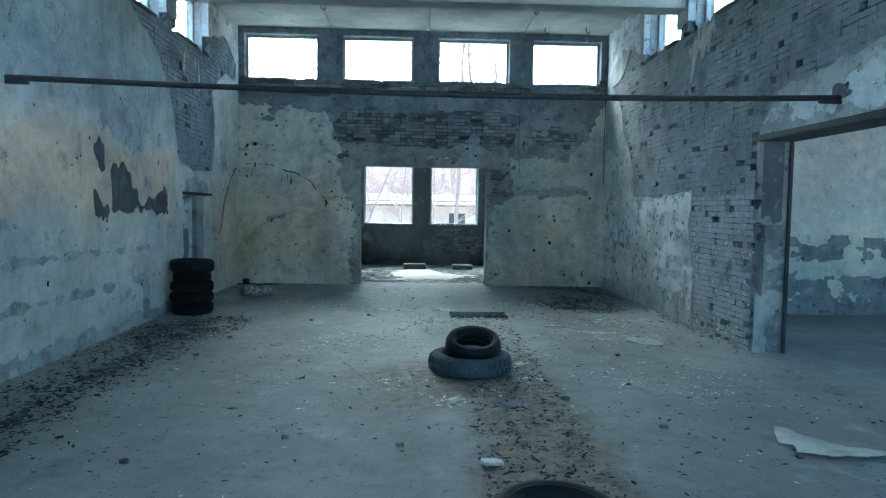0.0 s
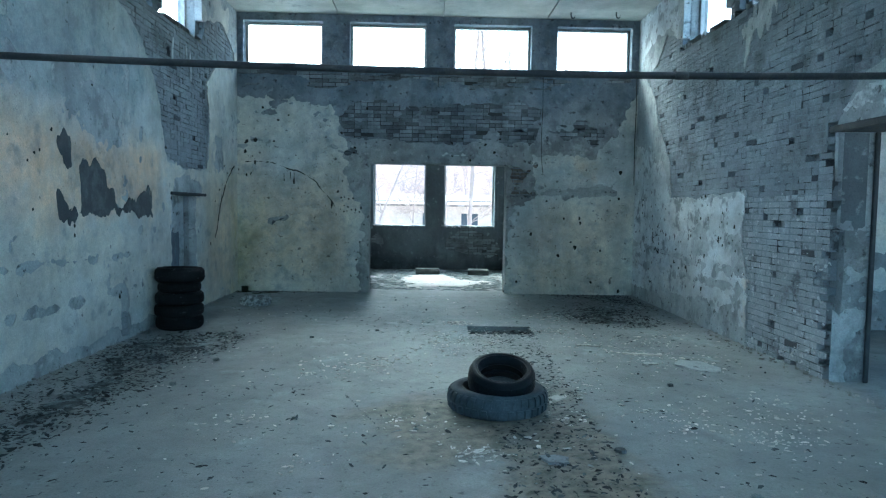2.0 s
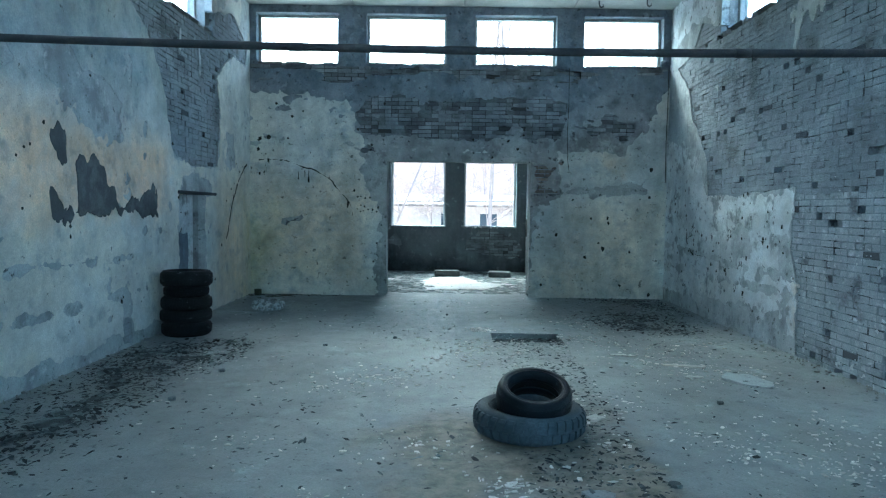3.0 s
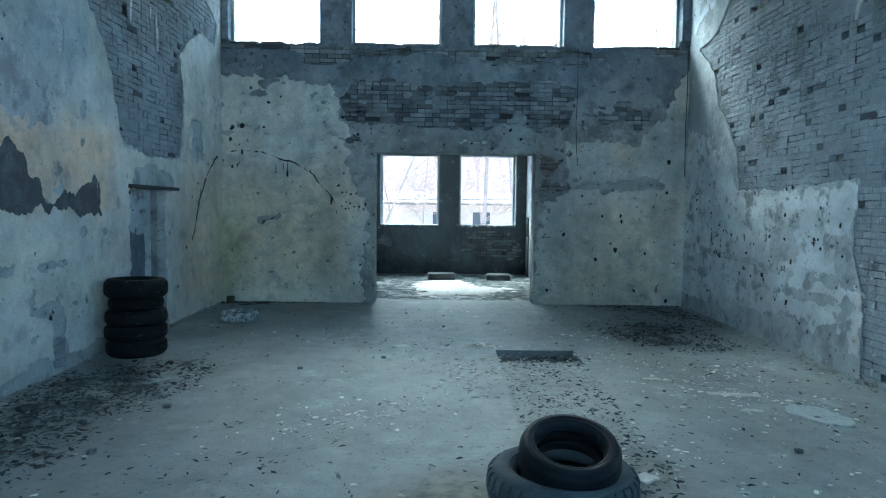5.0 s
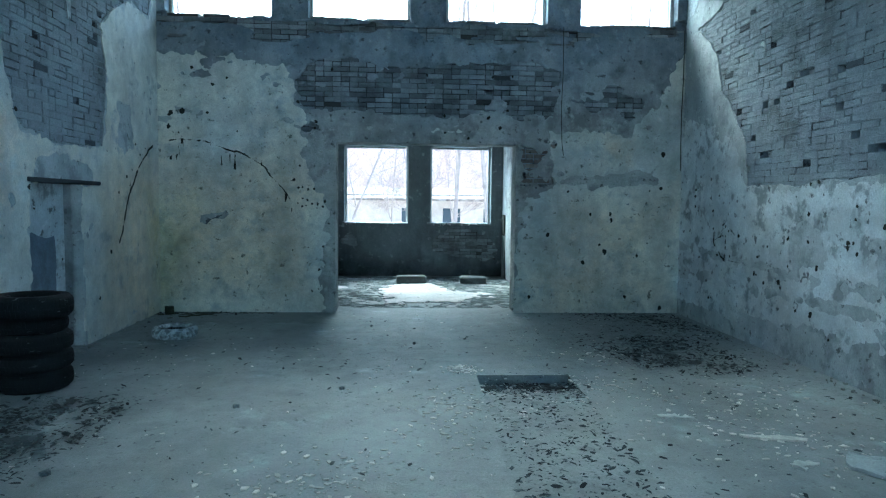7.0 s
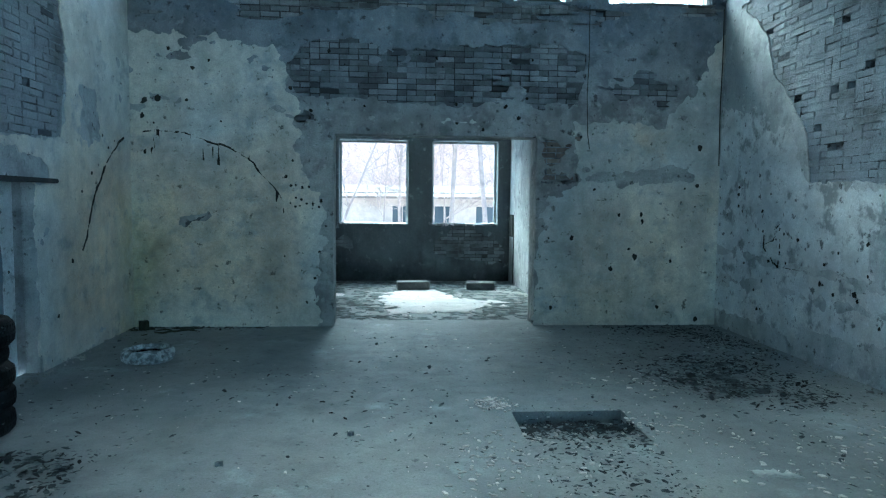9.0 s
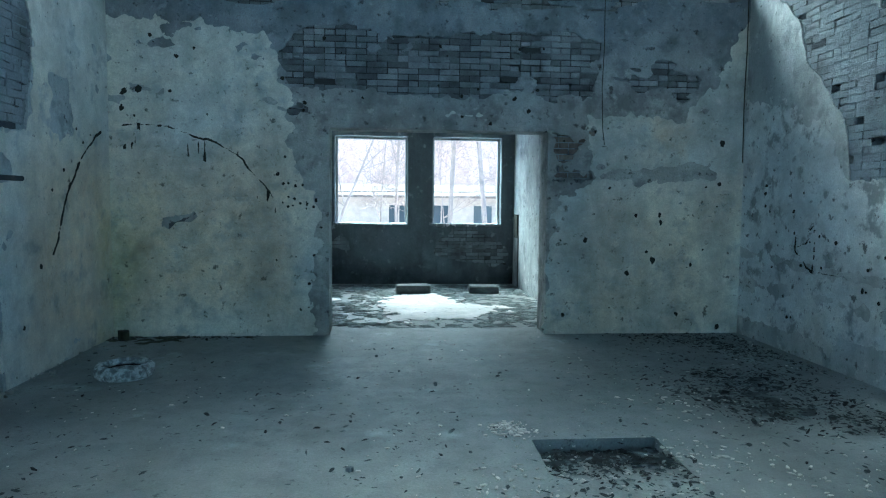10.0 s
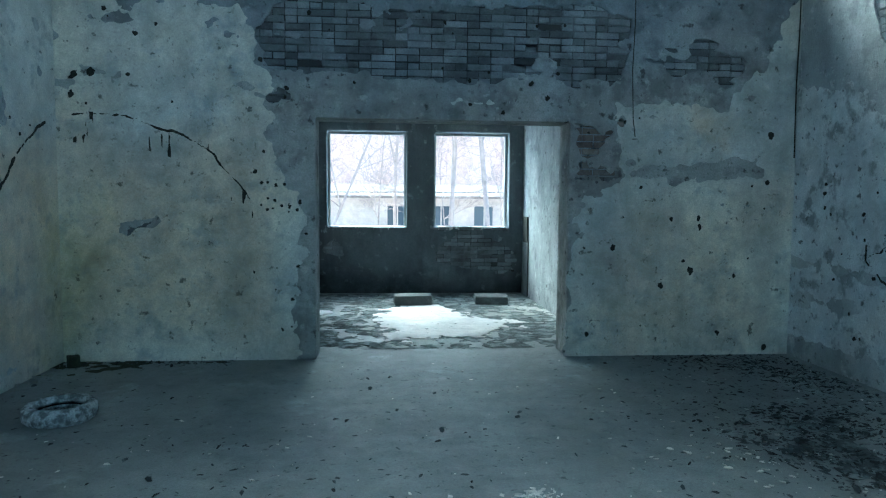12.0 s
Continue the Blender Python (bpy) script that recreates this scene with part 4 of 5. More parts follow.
# -- the blocked door niche --
bm = bmesh.new()
add_box(bm, (-3.80, 10.583, -0.02), (-3.66, 11.647, 1.817))
niche = tagged(link("door_niche_wall", bm, WHITEWASH), kind="structure")
skin("paint_patch", Frame((-3.66, 0, 0), (0, 1, 0), (1, 0, 0)), 10.6, 11.6, 0.02, 1.35,
     lambda U, V: rect_in(U, V, (10.5, -0.2, 11.44, 1.27)) + 0.12 * fbm(U * 4, V * 4, 171), surface("blue_grey_paint", (0.20, 0.23, 0.28), [((0.13, 0.15, 0.18), 3.0, 0.5, 0.65, 6, ONE)]),
     niche, 0.004, 0.03, label="faded blue-grey paint")
lintel = tagged(link("door_lintel", box((-3.66, 10.55, 1.818), (-3.425, 12.06, 1.862), 0.006, 0.002), IRON), "rusty steel lintel bar over a blocked doorway", "lintel")


# -- pipe across the hall --
def tube(name, pts, radius, material, parent=None, label="", sides=8):
    bm = bmesh.new()
    prev = None
    pts = [Vector(p) for p in pts]
    radii = radius if isinstance(radius, (list, tuple)) else [radius] * len(pts)
    for k, p in enumerate(pts):
        d = (pts[min(k + 1, len(pts) - 1)] - pts[max(k - 1, 0)]).normalized()
        a = d.cross(Vector((0.13, 0.31, 0.94)) if abs(d.z) < 0.9 else Vector((1, 0, 0))).normalized()
        b = d.cross(a)
        ring = [bm.verts.new(p + (a * math.cos(2 * math.pi * i / sides) + b * math.sin(2 * math.pi * i / sides)) * radii[k]) for i in range(sides)]
        if prev:
            for i in range(sides):
                f = bm.faces.new((prev[i], prev[(i + 1) % sides], ring[(i + 1) % sides], ring[i]))
                f.smooth = True
        else:
            bm.faces.new(list(reversed(ring)))
        prev = ring
    bm.faces.new(prev)
    return link(name, bm, material, parent, label)


pipe = thing("water_pipe", (-3.45, 5.97, 2.78), "long sagging rusty steel pipe spanning the hall between walls", "pipe")
PIPE_PTS = []
for k in range(33):
    s = k / 32
    PIPE_PTS.append((-0.06 + 7.87 * s, -0.14 * s, -0.03 * s - 0.075 * 4 * s * (1 - s) * (0.6 + 0.4 * s)))
tube("pipe_run", PIPE_PTS, 0.027, IRON, pipe, sides=12)
for s in (0.37, 0.74):
    p = PIPE_PTS[int(32 * s)]
    tube("pipe_coupling", [(p[0] - 0.05, p[1], p[2]), (p[0] + 0.05, p[1], p[2])], 0.030, IRON, pipe, sides=12)
for s, x in ((0, 0.0), (1, 7.71)):
    bm = bmesh.new()
    p = PIPE_PTS[0 if s == 0 else 32]
    add_box(bm, (x - 0.02 if s == 0 else x - 0.20, p[1] - 0.025, p[2] - 0.06), (x + 0.20 if s == 0 else x + 0.02, p[1] + 0.025, p[2] - 0.026), 0.006)
    part("wall_bracket", bm, IRON, pipe)

skin("whitewash_drips", LEFT, 10.3, 11.6, 3.5, 4.1, lambda U, V: np.minimum(1.2 * fbm(U * 11, V * 1.5, 181, 3) - 0.20, 0.26 - np.abs(V - 3.84)), WHITEWASH, wall_left, 0.004, 0.02, 0.0, base=0.006, sink=0.006, label="white drips of limewash")
skin("broken_patch", RIGHT, 5.2, 6.6, 2.5, 3.1, lambda U, V: 0.07 - np.hypot((U - 6.0) * 0.45, V - 2.80) + 0.26 * fbm(U * 5, V * 5, 185, 5), DARKRENDER, wall_right, 0.003, 0.02, 0.0, base=0.022)

# -- cables and hooks --
tagged(tube("wall_cable", [(2.50, 13.965, 4.30), (2.505, 13.962, 3.6), (2.49, 13.962, 3.1), (2.51, 13.96, 2.6), (2.54, 13.965, 2.40)], 0.005, MOULD), "thin dark cable running down the peeling wall", "cable")
for x, y in ((2.92, 13.52), (3.75, 13.43)):
    tagged(tube("ceiling_hook", [(x, y, CEIL_Z + 0.02), (x, y, CEIL_Z - 0.06), (x + 0.015, y, CEIL_Z - 0.10), (x + 0.045, y, CEIL_Z - 0.115), (x + 0.07, y, CEIL_Z - 0.095), (x + 0.075, y, CEIL_Z - 0.06)], 0.011, IRON),
           "rusty iron hook hanging from the ceiling slab", "hook", "ceiling hooks")
for x, y in ((2.48, 12.38), (-1.52, 12.45)):
    tagged(tube("ceiling_wire", [(x, y, CEIL_Z + 0.01), (x + 0.01, y, CEIL_Z - 0.05), (x + 0.06, y, CEIL_Z - 0.07), (x + 0.09, y - 0.02, CEIL_Z - 0.03)], 0.009, IRON), "short bent wire stub in a ceiling joint", "wire")


# -- cracks and holes in the plaster --
def crack(fr, pts, width, seed, parent, base=0.024, material=None):
    us, vs = [p[0] for p in pts], [p[1] for p in pts]
    return skin("crack", fr, min(us) - 0.12, max(us) + 0.12, min(vs) - 0.22, max(vs) + 0.12,
                lambda U, V: line_in(U + 0.10 * fbm(V * 5, U * 3, seed + 1, 4), V + 0.10 * fbm(U * 5, V * 3, seed, 4), pts, width) + 0.026 * fbm(U * 14, V * 14, seed + 2, 4),
                material or MOULD, parent, 0.003, 0.016, 0.0, base=base, label="mouldy crack in the plaster")


crack(FAR, [(-2.77, 2.51), (-2.33, 2.38), (-1.92, 2.17), (-1.74, 1.95), (-1.56, 1.68)], 0.009, 201, wall_far)
crack(FAR, [(-3.28, 2.52), (-3.0, 2.53), (-2.77, 2.51)], 0.006, 204, wall_far)
skin("mould_drips", FAR, -3.3, -1.4, 1.4, 2.56, lambda U, V: np.minimum(0.9 * fbm(U * 26, V * 4, 221, 3) - 0.155 - 0.05 * (U > -1.75), 0.17 - np.abs(V + 0.10 - np.interp(U, [-3.3, -2.77, -2.33, -1.92, -1.74, -1.45], [2.52, 2.51, 2.38, 2.17, 1.95, 1.5]))), MOULD, wall_far, 0.002, 0.014, 0.0, base=0.025, label="black mould running from the crack")
crack(LEFT, [(13.75, 2.43), (13.16, 2.02), (12.80, 1.53), (12.56, 1.10)], 0.012, 207, wall_left)
crack(RIGHT, [(12.44, 1.46), (12.62, 1.36), (12.80, 1.46), (12.79, 1.16), (12.60, 1.00), (12.48, 0.94), (12.44, 1.14), (12.46, 1.40)], 0.004, 210, wall_right, 0.021)
crack(RIGHT, [(12.78, 1.18), (12.58, 1.28), (12.44, 1.40)], 0.004, 214, wall_right, 0.021)
crack(RIGHT, [(12.42, 0.96), (12.1, 0.98), (11.8, 0.97)], 0.003, 217, wall_right, 0.021)


def pock(fr, u, v, r, seed, parent, base=0.022):
    skin("pock_mark", fr, u - 2 * r, u + 2 * r, v - 2 * r, v + 2 * r, lambda U, V: r - np.hypot(U - u, (V - v) * 0.9) + r * 2.2 * fbm(U / r * 0.6, V / r * 0.6, seed, 3),
         MOULD, parent, 0.003, r / 4, 0.0, base=base)


pr = random.Random(5)
for u, v, r in ((-3.27, 2.93, 0.05), (-3.30, 2.73, 0.035), (4.09, 2.44, 0.045), (2.88, 0.78, 0.04), (3.22, 0.94, 0.035), (4.11, 0.08, 0.03), (2.33, 1.19, 0.035), (-3.1, 2.95, 0.03)):
    pock(FAR, u, v, r, int(u * 100) + 900, wall_far)
for k in range(20):
    pock(FAR, pr.uniform(2.0, 4.1), min(3.0, max(0.25, pr.gauss(1.5, 0.75))), pr.uniform(0.008, 0.024), 300 + k, wall_far)
for k in range(26):
    pock(FAR, pr.uniform(-3.2, 1.8), pr.uniform(2.6, 3.6), pr.uniform(0.008, 0.026), 340 + k, wall_far)
for k in range(24):
    pock(FAR, pr.uniform(-1.6, -0.95), pr.uniform(0.3, 2.3), pr.uniform(0.008, 0.020), 380 + k, wall_far)
for k in range(45):
    pock(RIGHT, pr.uniform(9.4, 13.6), pr.uniform(0.3, 1.95), pr.uniform(0.008, 0.026), 420 + k, wall_right, 0.02)
for k in range(26):
    pock(LEFT, pr.uniform(6.2, 13.5), pr.uniform(0.4, 3.2), pr.uniform(0.008, 0.022), 500 + k, wall_left)
skin("broken_patch", FAR, -2.95, -2.4, 1.2, 1.55, lambda U, V: poly_in(U, V, [(-2.80, 1.37), (-2.52, 1.47), (-2.66, 1.34), (-2.78, 1.29)]) + 0.07 * fbm(U * 12, V * 12, 231), DARKPAINT, wall_far, 0.003, 0.014, 0.0, base=0.018)

tagged(tube("corner_cable", [(4.345, 13.955, 4.3), (4.35, 13.955, 3.6), (4.34, 13.955, 3.0), (4.352, 13.955, 2.2)], 0.007, MOULD), "thin dark cable down the wall corner", "cable")

# notch for a lost switch in the back room: its shade is this block's black
tagged(link("switch_recess", box((2.352, 18.50, 0.96), (2.384, 18.86, 1.42), 0.01, 0.006), MOULD), "black block standing for the dark recess of a lost switch box", "switch recess")
tube("wall_conduit", [(2.37, 18.47, 0.02), (2.366, 18.47, 0.5), (2.37, 18.48, 1.0)], 0.012, IRON)
bpy.data.objects["wall_conduit"]["label"], bpy.data.objects["wall_conduit"]["category"] = "dark steel conduit below the broken switch recess", "conduit"

# -- back room: blocks and thin snow --
for lo, hi, turn in (((-0.30, -0.20, 0.0), (0.30, 0.20, 0.15), 3), ((-0.27, -0.21, 0.0), (0.27, 0.21, 0.13), -4)):
    bm = bmesh.new()
    add_box(bm, lo, hi, 0.012, 0.006, random.Random(turn))
    ob = link("concrete_block", bm, PLINTH)
    ob.matrix_basis = pose(0.30 if turn > 0 else 1.60, 17.75 if turn > 0 else 17.80, 0.0, 0, 0, turn)
    tagged(ob, "low rough concrete plinth block on the back room floor", "concrete block", "plinth blocks")
skin("snow_patch", FLOORF, -1.9, 2.2, 14.6, 18.6, lambda U, V: np.minimum(np.maximum.reduce([
    poly_in(U, V, [(-0.25, 16.55), (0.1, 17.3), (0.5, 17.55), (0.85, 17.0), (1.0, 16.3), (1.5, 15.75), (1.2, 15.3), (0.7, 15.05), (0.05, 15.1), (-0.1, 15.7)]) * 0.5 + 0.02,
    0.26 - np.hypot((U + 1.25) * 0.8, (V - 16.95) * 1.2)]) + 0.03 + 0.34 * fbm(U * 1.8, V * 1.8, 241, 5) + 0.30 * fbm(U * 7, V * 7, 243, 4), 0.34 + 1.2 * fbm(U * 9, V * 9, 242, 3)),
    SNOW, None, 0.008, 0.035, 0.004, base=0.001)
tagged(bpy.data.objects["snow_patch"], "thin patch of white snow on the back room floor", "snow", kind="stuff")


# ---- litter ----
def litter(name, count, where, size, material, label, category, seed, curl=0.4, thick=0.0, heap=0.0, ground_z=None):
    """Loose flakes strewn where where(rnd) puts them."""
    rnd = random.Random(seed)
    verts, faces = [], []
    for _ in range(count):
        p = where(rnd)
        if p is None:
            continue
        x, y = p
        z0 = (ground_z(x, y) if ground_z else 0.0) + 0.003 + heap * rnd.random() ** 2
        s = size[0] + (size[1] - size[0]) * rnd.random() ** 2
        a, el = rnd.uniform(0, 6.283), rnd.uniform(0.25, 0.65)
        tx, ty = rnd.gauss(0, curl * 0.35), rnd.gauss(0, curl * 0.35)
        n = rnd.choice((4, 5, 5, 6))
        ring = []
        for i in range(n):
            b = 6.283 * i / n + rnd.uniform(-0.25, 0.25)
            r = s * 0.5 * rnd.uniform(0.75, 1.15)
            px, py = r * math.cos(b), r * el * math.sin(b)
            pz = max(0.0, tx * px + ty * py + curl * abs(py) * rnd.uniform(0.2, 0.8) + s * 0.5 * (abs(tx) + abs(ty)) * 0.6)
            ring.append((x + px * math.cos(a) - py * math.sin(a), y + px * math.sin(a) + py * math.cos(a), z0 + pz + thick))
        o = len(verts)
        verts += ring
        faces.append(tuple(range(o, o + n)))
        if thick:
            verts += [(q[0] * 1.0, q[1] * 1.0, z0) for q in ring]
            faces += [(o + i, o + (i + 1) % n, o + n + (i + 1) % n, o + n + i) for i in range(n)]
    return tagged(raw(name, verts, faces, material), label, category, kind="stuff")


def in_poly(rnd, pts):
    xs, ys = [p[0] for p in pts], [p[1] for p in pts]
    for _ in range(40):
        x, y = rnd.uniform(min(xs), max(xs)), rnd.uniform(min(ys), max(ys))
        if float(poly_in(np.array(x), np.array(y), pts)) + rnd.gauss(0, 0.16) > 0.0 and vnoise(x * 2.5, y * 2.5, 7) + rnd.random() * 0.6 > 0.5:
            return max(-3.42, min(4.25, x)), y
    return None


def clear(x, y):
    return all(math.hypot(x - a, y - b) > r for a, b, r in ((0.86, 6.35, 0.43), (1.0, 2.86, 0.34), (-3.10, 9.93, 0.32), (-2.63, 12.15, 0.3)))


def keep_clear(p):
    return p if p and clear(*p) else None


LEFT_PILE = [(-3.4, 8.9), (-2.5, 9.6), (-2.0, 9.3), (-2.05, 8.6), (-2.4, 7.6), (-2.35, 6.6), (-2.5, 5.2), (-2.4, 3.6), (-3.2, 3.6), (-3.1, 5.8), (-3.2, 7.0)]
RIGHT_PILE = [(2.25, 11.6), (3.0, 12.1), (3.55, 11.9), (3.85, 10.9), (3.6, 10.2), (2.95, 10.2), (2.5, 10.7)]
CORNER = [(2.6, 13.95), (4.25, 13.95), (4.25, 12.0), (3.9, 12.4), (3.4, 13.3)]
litter("leaf_litter", 4700, lambda r: keep_clear(in_poly(r, LEFT_PILE)), (0.02, 0.095), LEAF, "dark dry leaves heaped along the plaster wall", "leaf litter", 11, heap=0.02)
litter("leaf_litter", 1500, lambda r: in_poly(r, RIGHT_PILE), (0.02, 0.095), LEAF, "dark heap of dry leaves on the concrete floor", "leaf litter", 12, heap=0.035)
litter("leaf_litter", 1100, lambda r: (min(4.2, r.gauss(3.15, 0.55)), min(13.8, r.gauss(11.6, 0.95))), (0.016, 0.07), LEAF, "dark dry leaves spread round the heap", "leaf litter", 25)
litter("leaf_litter", 1500, lambda r: in_poly(r, CORNER), (0.02, 0.08), LEAF, "dry leaves gathered in the wall corner", "leaf litter", 13)


def in_pit(r):
    y = 1.2 + 9.0 * r.random()
    x = pit_left(y) + (pit_right(y) - pit_left(y)) * r.random()
    return keep_clear((x, y))


def pit_end(r):
    y = 10.24 - abs(r.gauss(0, 0.22))
    return pit_left(y) + (pit_right(y) + 0.1 - pit_left(y)) * r.random(), min(y, 10.24)


litter("pit_leaves", 3300, in_pit, (0.018, 0.075), LEAF, "dead leaves and twigs on the dirt of the pit", "leaf litter", 14, heap=0.015, ground_z=fill_height)
litter("pit_leaves", 1100, pit_end, (0.03, 0.10), LEAF, "dead leaves caught at the end of the pit", "leaf litter", 15, heap=0.03, ground_z=fill_height)


def over_floor(r):
    x, y = r.uniform(-3.3, 4.2), r.uniform(1.5, 13.8)
    if vnoise(x * 0.9, y * 0.9, 31) + r.random() * 0.5 + 0.05 * x < 0.6:
        return None
    return keep_clear((x, y))


litter("scattered_leaves", 4200, over_floor, (0.014, 0.07), LEAF, "single dark leaves strewn over the concrete floor", "leaves", 16)
CHIP_SPOTS = [(-0.6, 7.6, 0.5, 46), (0.62, 5.30, 0.15, 45), (1.15, 5.6, 0.25, 30), (0.75, 10.45, 0.14, 60), (0.5, 9.3, 0.35, 50), (1.5, 7.0, 0.3, 60), (2.3, 6.0, 0.4, 60),
              (3.0, 8.3, 0.6, 90), (2.5, 9.3, 0.7, 60), (-0.5, 5.1, 0.2, 14), (-1.2, 6.0, 0.25, 10), (3.2, 6.2, 0.5, 60), (2.9, 5.6, 0.3, 50), (0.1, 6.0, 0.35, 40), (3.3, 9.6, 0.6, 60), (2.3, 11.0, 0.5, 40), (1.9, 9.9, 0.3, 40), (-2.4, 8.4, 0.8, 30), (0.95, 9.5, 0.45, 110), (0.55, 8.6, 0.5, 60), (-0.25, 7.9, 0.35, 70), (0.72, 10.55, 0.10, 50), (1.3, 6.1, 0.2, 40)]


def at_spots(r):
    tot = sum(s[3] for s in CHIP_SPOTS)
    q = r.uniform(0, tot)
    for x, y, w, n in CHIP_SPOTS:
        q -= n
        if q <= 0:
            return keep_clear((r.gauss(x, w * 0.6), r.gauss(y, w * 0.6)))
    return None


litter("plaster_chips", 2300, at_spots, (0.008, 0.066), LIME, "white flakes of fallen plaster on the floor", "plaster chips", 17, curl=0.12, thick=0.004)
litter("plaster_chips", 800, over_floor, (0.008, 0.05), LIME, "stray white plaster flakes on the floor", "plaster chips", 18, curl=0.12, thick=0.004)
litter("tyre_litter", 700, lambda r: (-2.63 + r.gauss(0, 0.07), 12.15 + r.gauss(0, 0.07)), (0.02, 0.06), LEAF, "dead leaves inside the limed tyre", "leaf litter", 24, heap=0.03)
litter("wall_rubble", 420, lambda r: (r.choice((-3.38, 4.22)) + r.gauss(0, 0.05), r.uniform(5.0, 13.9)), (0.015, 0.06), BLOCKS, "small rubble along the foot of the walls", "rubble", 19, curl=0.2, thick=0.015)
litter("back_room_litter", 500, lambda r: (r.uniform(-2.5, 2.3), r.uniform(14.3, 18.9)), (0.02, 0.09), LEAF, "thin dark litter on the back room floor", "litter", 20)

def soil(name, pts, seed, material, label, grow=0.0, holes=1.0):
    xs, ys = [p[0] for p in pts], [p[1] for p in pts]
    ob = skin(name, FLOORF, max(-3.46, min(xs) - 0.5), min(4.28, max(xs) + 0.5), max(min(ys) - 0.5, 14.41 if min(ys) > 14 else -9), min(18.95 if min(ys) > 14 else 13.98, max(ys) + 0.5),
              lambda U, V: np.minimum(poly_in(U, V, pts) + grow + 0.9 * fbm(U * 1.8, V * 1.8, seed, 5), 0.10 / holes + 1.6 * fbm(U * 5.5, V * 5.5, seed + 1, 5)), material, None, 0.003, 0.03, 0.002, base=0.0005)
    return tagged(ob, label, "soil", kind="stuff")


soil("soil_patch", LEFT_PILE, 271, SOIL, "dark soil under the leaves by the wall", -0.28, 3.2)
soil("soil_patch", RIGHT_PILE, 273, SOIL, "dark soil under a heap of leaves", -0.32, 5.0)
soil("soil_patch", [(-3.3, 14.5), (2.3, 14.5), (2.3, 18.9), (-3.3, 18.9)], 279, SOIL, "dark damp dirt over the back room floor", 0.2, 1.0)

# moss and leaves in the far left corner
skin("moss_patch", FLOORF, -3.47, -1.6, 13.2, 13.99, lambda U, V: poly_in(U, V, [(-3.6, 13.55), (-2.9, 13.5), (-2.4, 13.75), (-1.9, 13.9), (-1.8, 14.1), (-3.6, 14.1)]) + 0.9 * fbm(U * 7, V * 9, 251, 6) - 0.10, MOSS, None, 0.004, 0.025, 0.003, base=0.001)
litter("leaf_litter", 260, lambda r: (r.uniform(-3.4, -1.7), 13.95 - abs(r.gauss(0, 0.12))), (0.02, 0.07), LEAF, "dead leaves along the mossy foot of the wall", "leaf litter", 23)
tagged(bpy.data.objects["moss_patch"], "dark green moss along the foot of the wall", "moss", kind="stuff")


# -- single pieces on the floor --
def fragment(name, outline, thick, material, at, turn, label, category, group="", seed=1, warp=0.01, tilt=(0, 0)):
    rnd = random.Random(seed)
    bm = bmesh.new()
    pts = []
    for (x0, y0), (x1, y1) in zip(outline, outline[1:] + outline[:1]):
        for k in range(4):
            s = k / 4
            pts.append((x0 + (x1 - x0) * s + rnd.gauss(0, warp), y0 + (y1 - y0) * s + rnd.gauss(0, warp)))
    top = [bm.verts.new((x, y, thick + abs(rnd.gauss(0, warp * 0.35)))) for x, y in pts]
    bot = [bm.verts.new((x, y, 0)) for x, y in pts]
    bm.faces.new(top)
    bm.faces.new(list(reversed(bot)))
    for i in range(len(pts)):
        j = (i + 1) % len(pts)
        bm.faces.new((top[i], bot[i], bot[j], top[j]))
    bmesh.ops.recalc_face_normals(bm, faces=bm.faces)
    ob = link(name, bm, material)
    ob.matrix_basis = pose(*at, tilt[0], tilt[1], turn)
    return tagged(ob, label, category, group)


def curled_sheet():
    """A torn sheet of linoleum that lifts off the floor along its far and near tips."""
    rnd = random.Random(2)
    bm = bmesh.new()
    outline = [(-0.22, 0.38), (-0.12, 0.36), (-0.10, 0.24), (0.02, 0.10), (0.14, 0.0), (0.30, -0.12), (0.26, -0.20), (0.10, -0.24), (-0.06, -0.22), (-0.12, -0.24), (-0.20, -0.16), (-0.30, -0.10), (-0.26, 0.02), (-0.34, 0.10), (-0.28, 0.22)]
    pts = []
    for (x0, y0), (x1, y1) in zip(outline, outline[1:] + outline[:1]):
        for k in range(4):
            pts.append((x0 + (x1 - x0) * k / 4 + rnd.gauss(0, 0.008), y0 + (y1 - y0) * k / 4 + rnd.gauss(0, 0.008)))

    def lift(x, y):
        return 0.006 + 0.05 * max(0.0, x - 0.05) ** 1.2 + 0.22 * max(0.0, -y - 0.08) ** 1.4 + 0.10 * max(0.0, y - 0.2) + 0.012 * float(vnoise(x * 9, y * 9, 4))
    rings = []
    for f in (1.0, 0.75, 0.5, 0.25):
        rings.append([(-0.05 * (1 - f) + x * f, y * f) for x, y in pts])
    tops = [[bm.verts.new((x, y, lift(x, y) + 0.004)) for x, y in r] for r in rings]
    lows = [[bm.verts.new((x, y, lift(x, y))) for x, y in r] for r in rings]
    n = len(pts)
    for level, flip in ((tops, False), (lows, True)):
        for a, b in zip(level, level[1:]):
            for i in range(n):
                q = (a[i], a[(i + 1) % n], b[(i + 1) % n], b[i])
                bm.faces.new(tuple(reversed(q)) if flip else q)
        bm.faces.new(level[-1])
    for i in range(n):
        bm.faces.new((tops[0][i], lows[0][i], lows[0][(i + 1) % n], tops[0][(i + 1) % n]))
    bmesh.ops.recalc_face_normals(bm, faces=bm.faces)
    ob = link("linoleum_sheet", bm, SHEET)
    ob.matrix_basis = pose(3.24, 4.16, 0.0)
    return tagged(ob, "torn curling sheet of pale linoleum on the floor", "linoleum sheet")


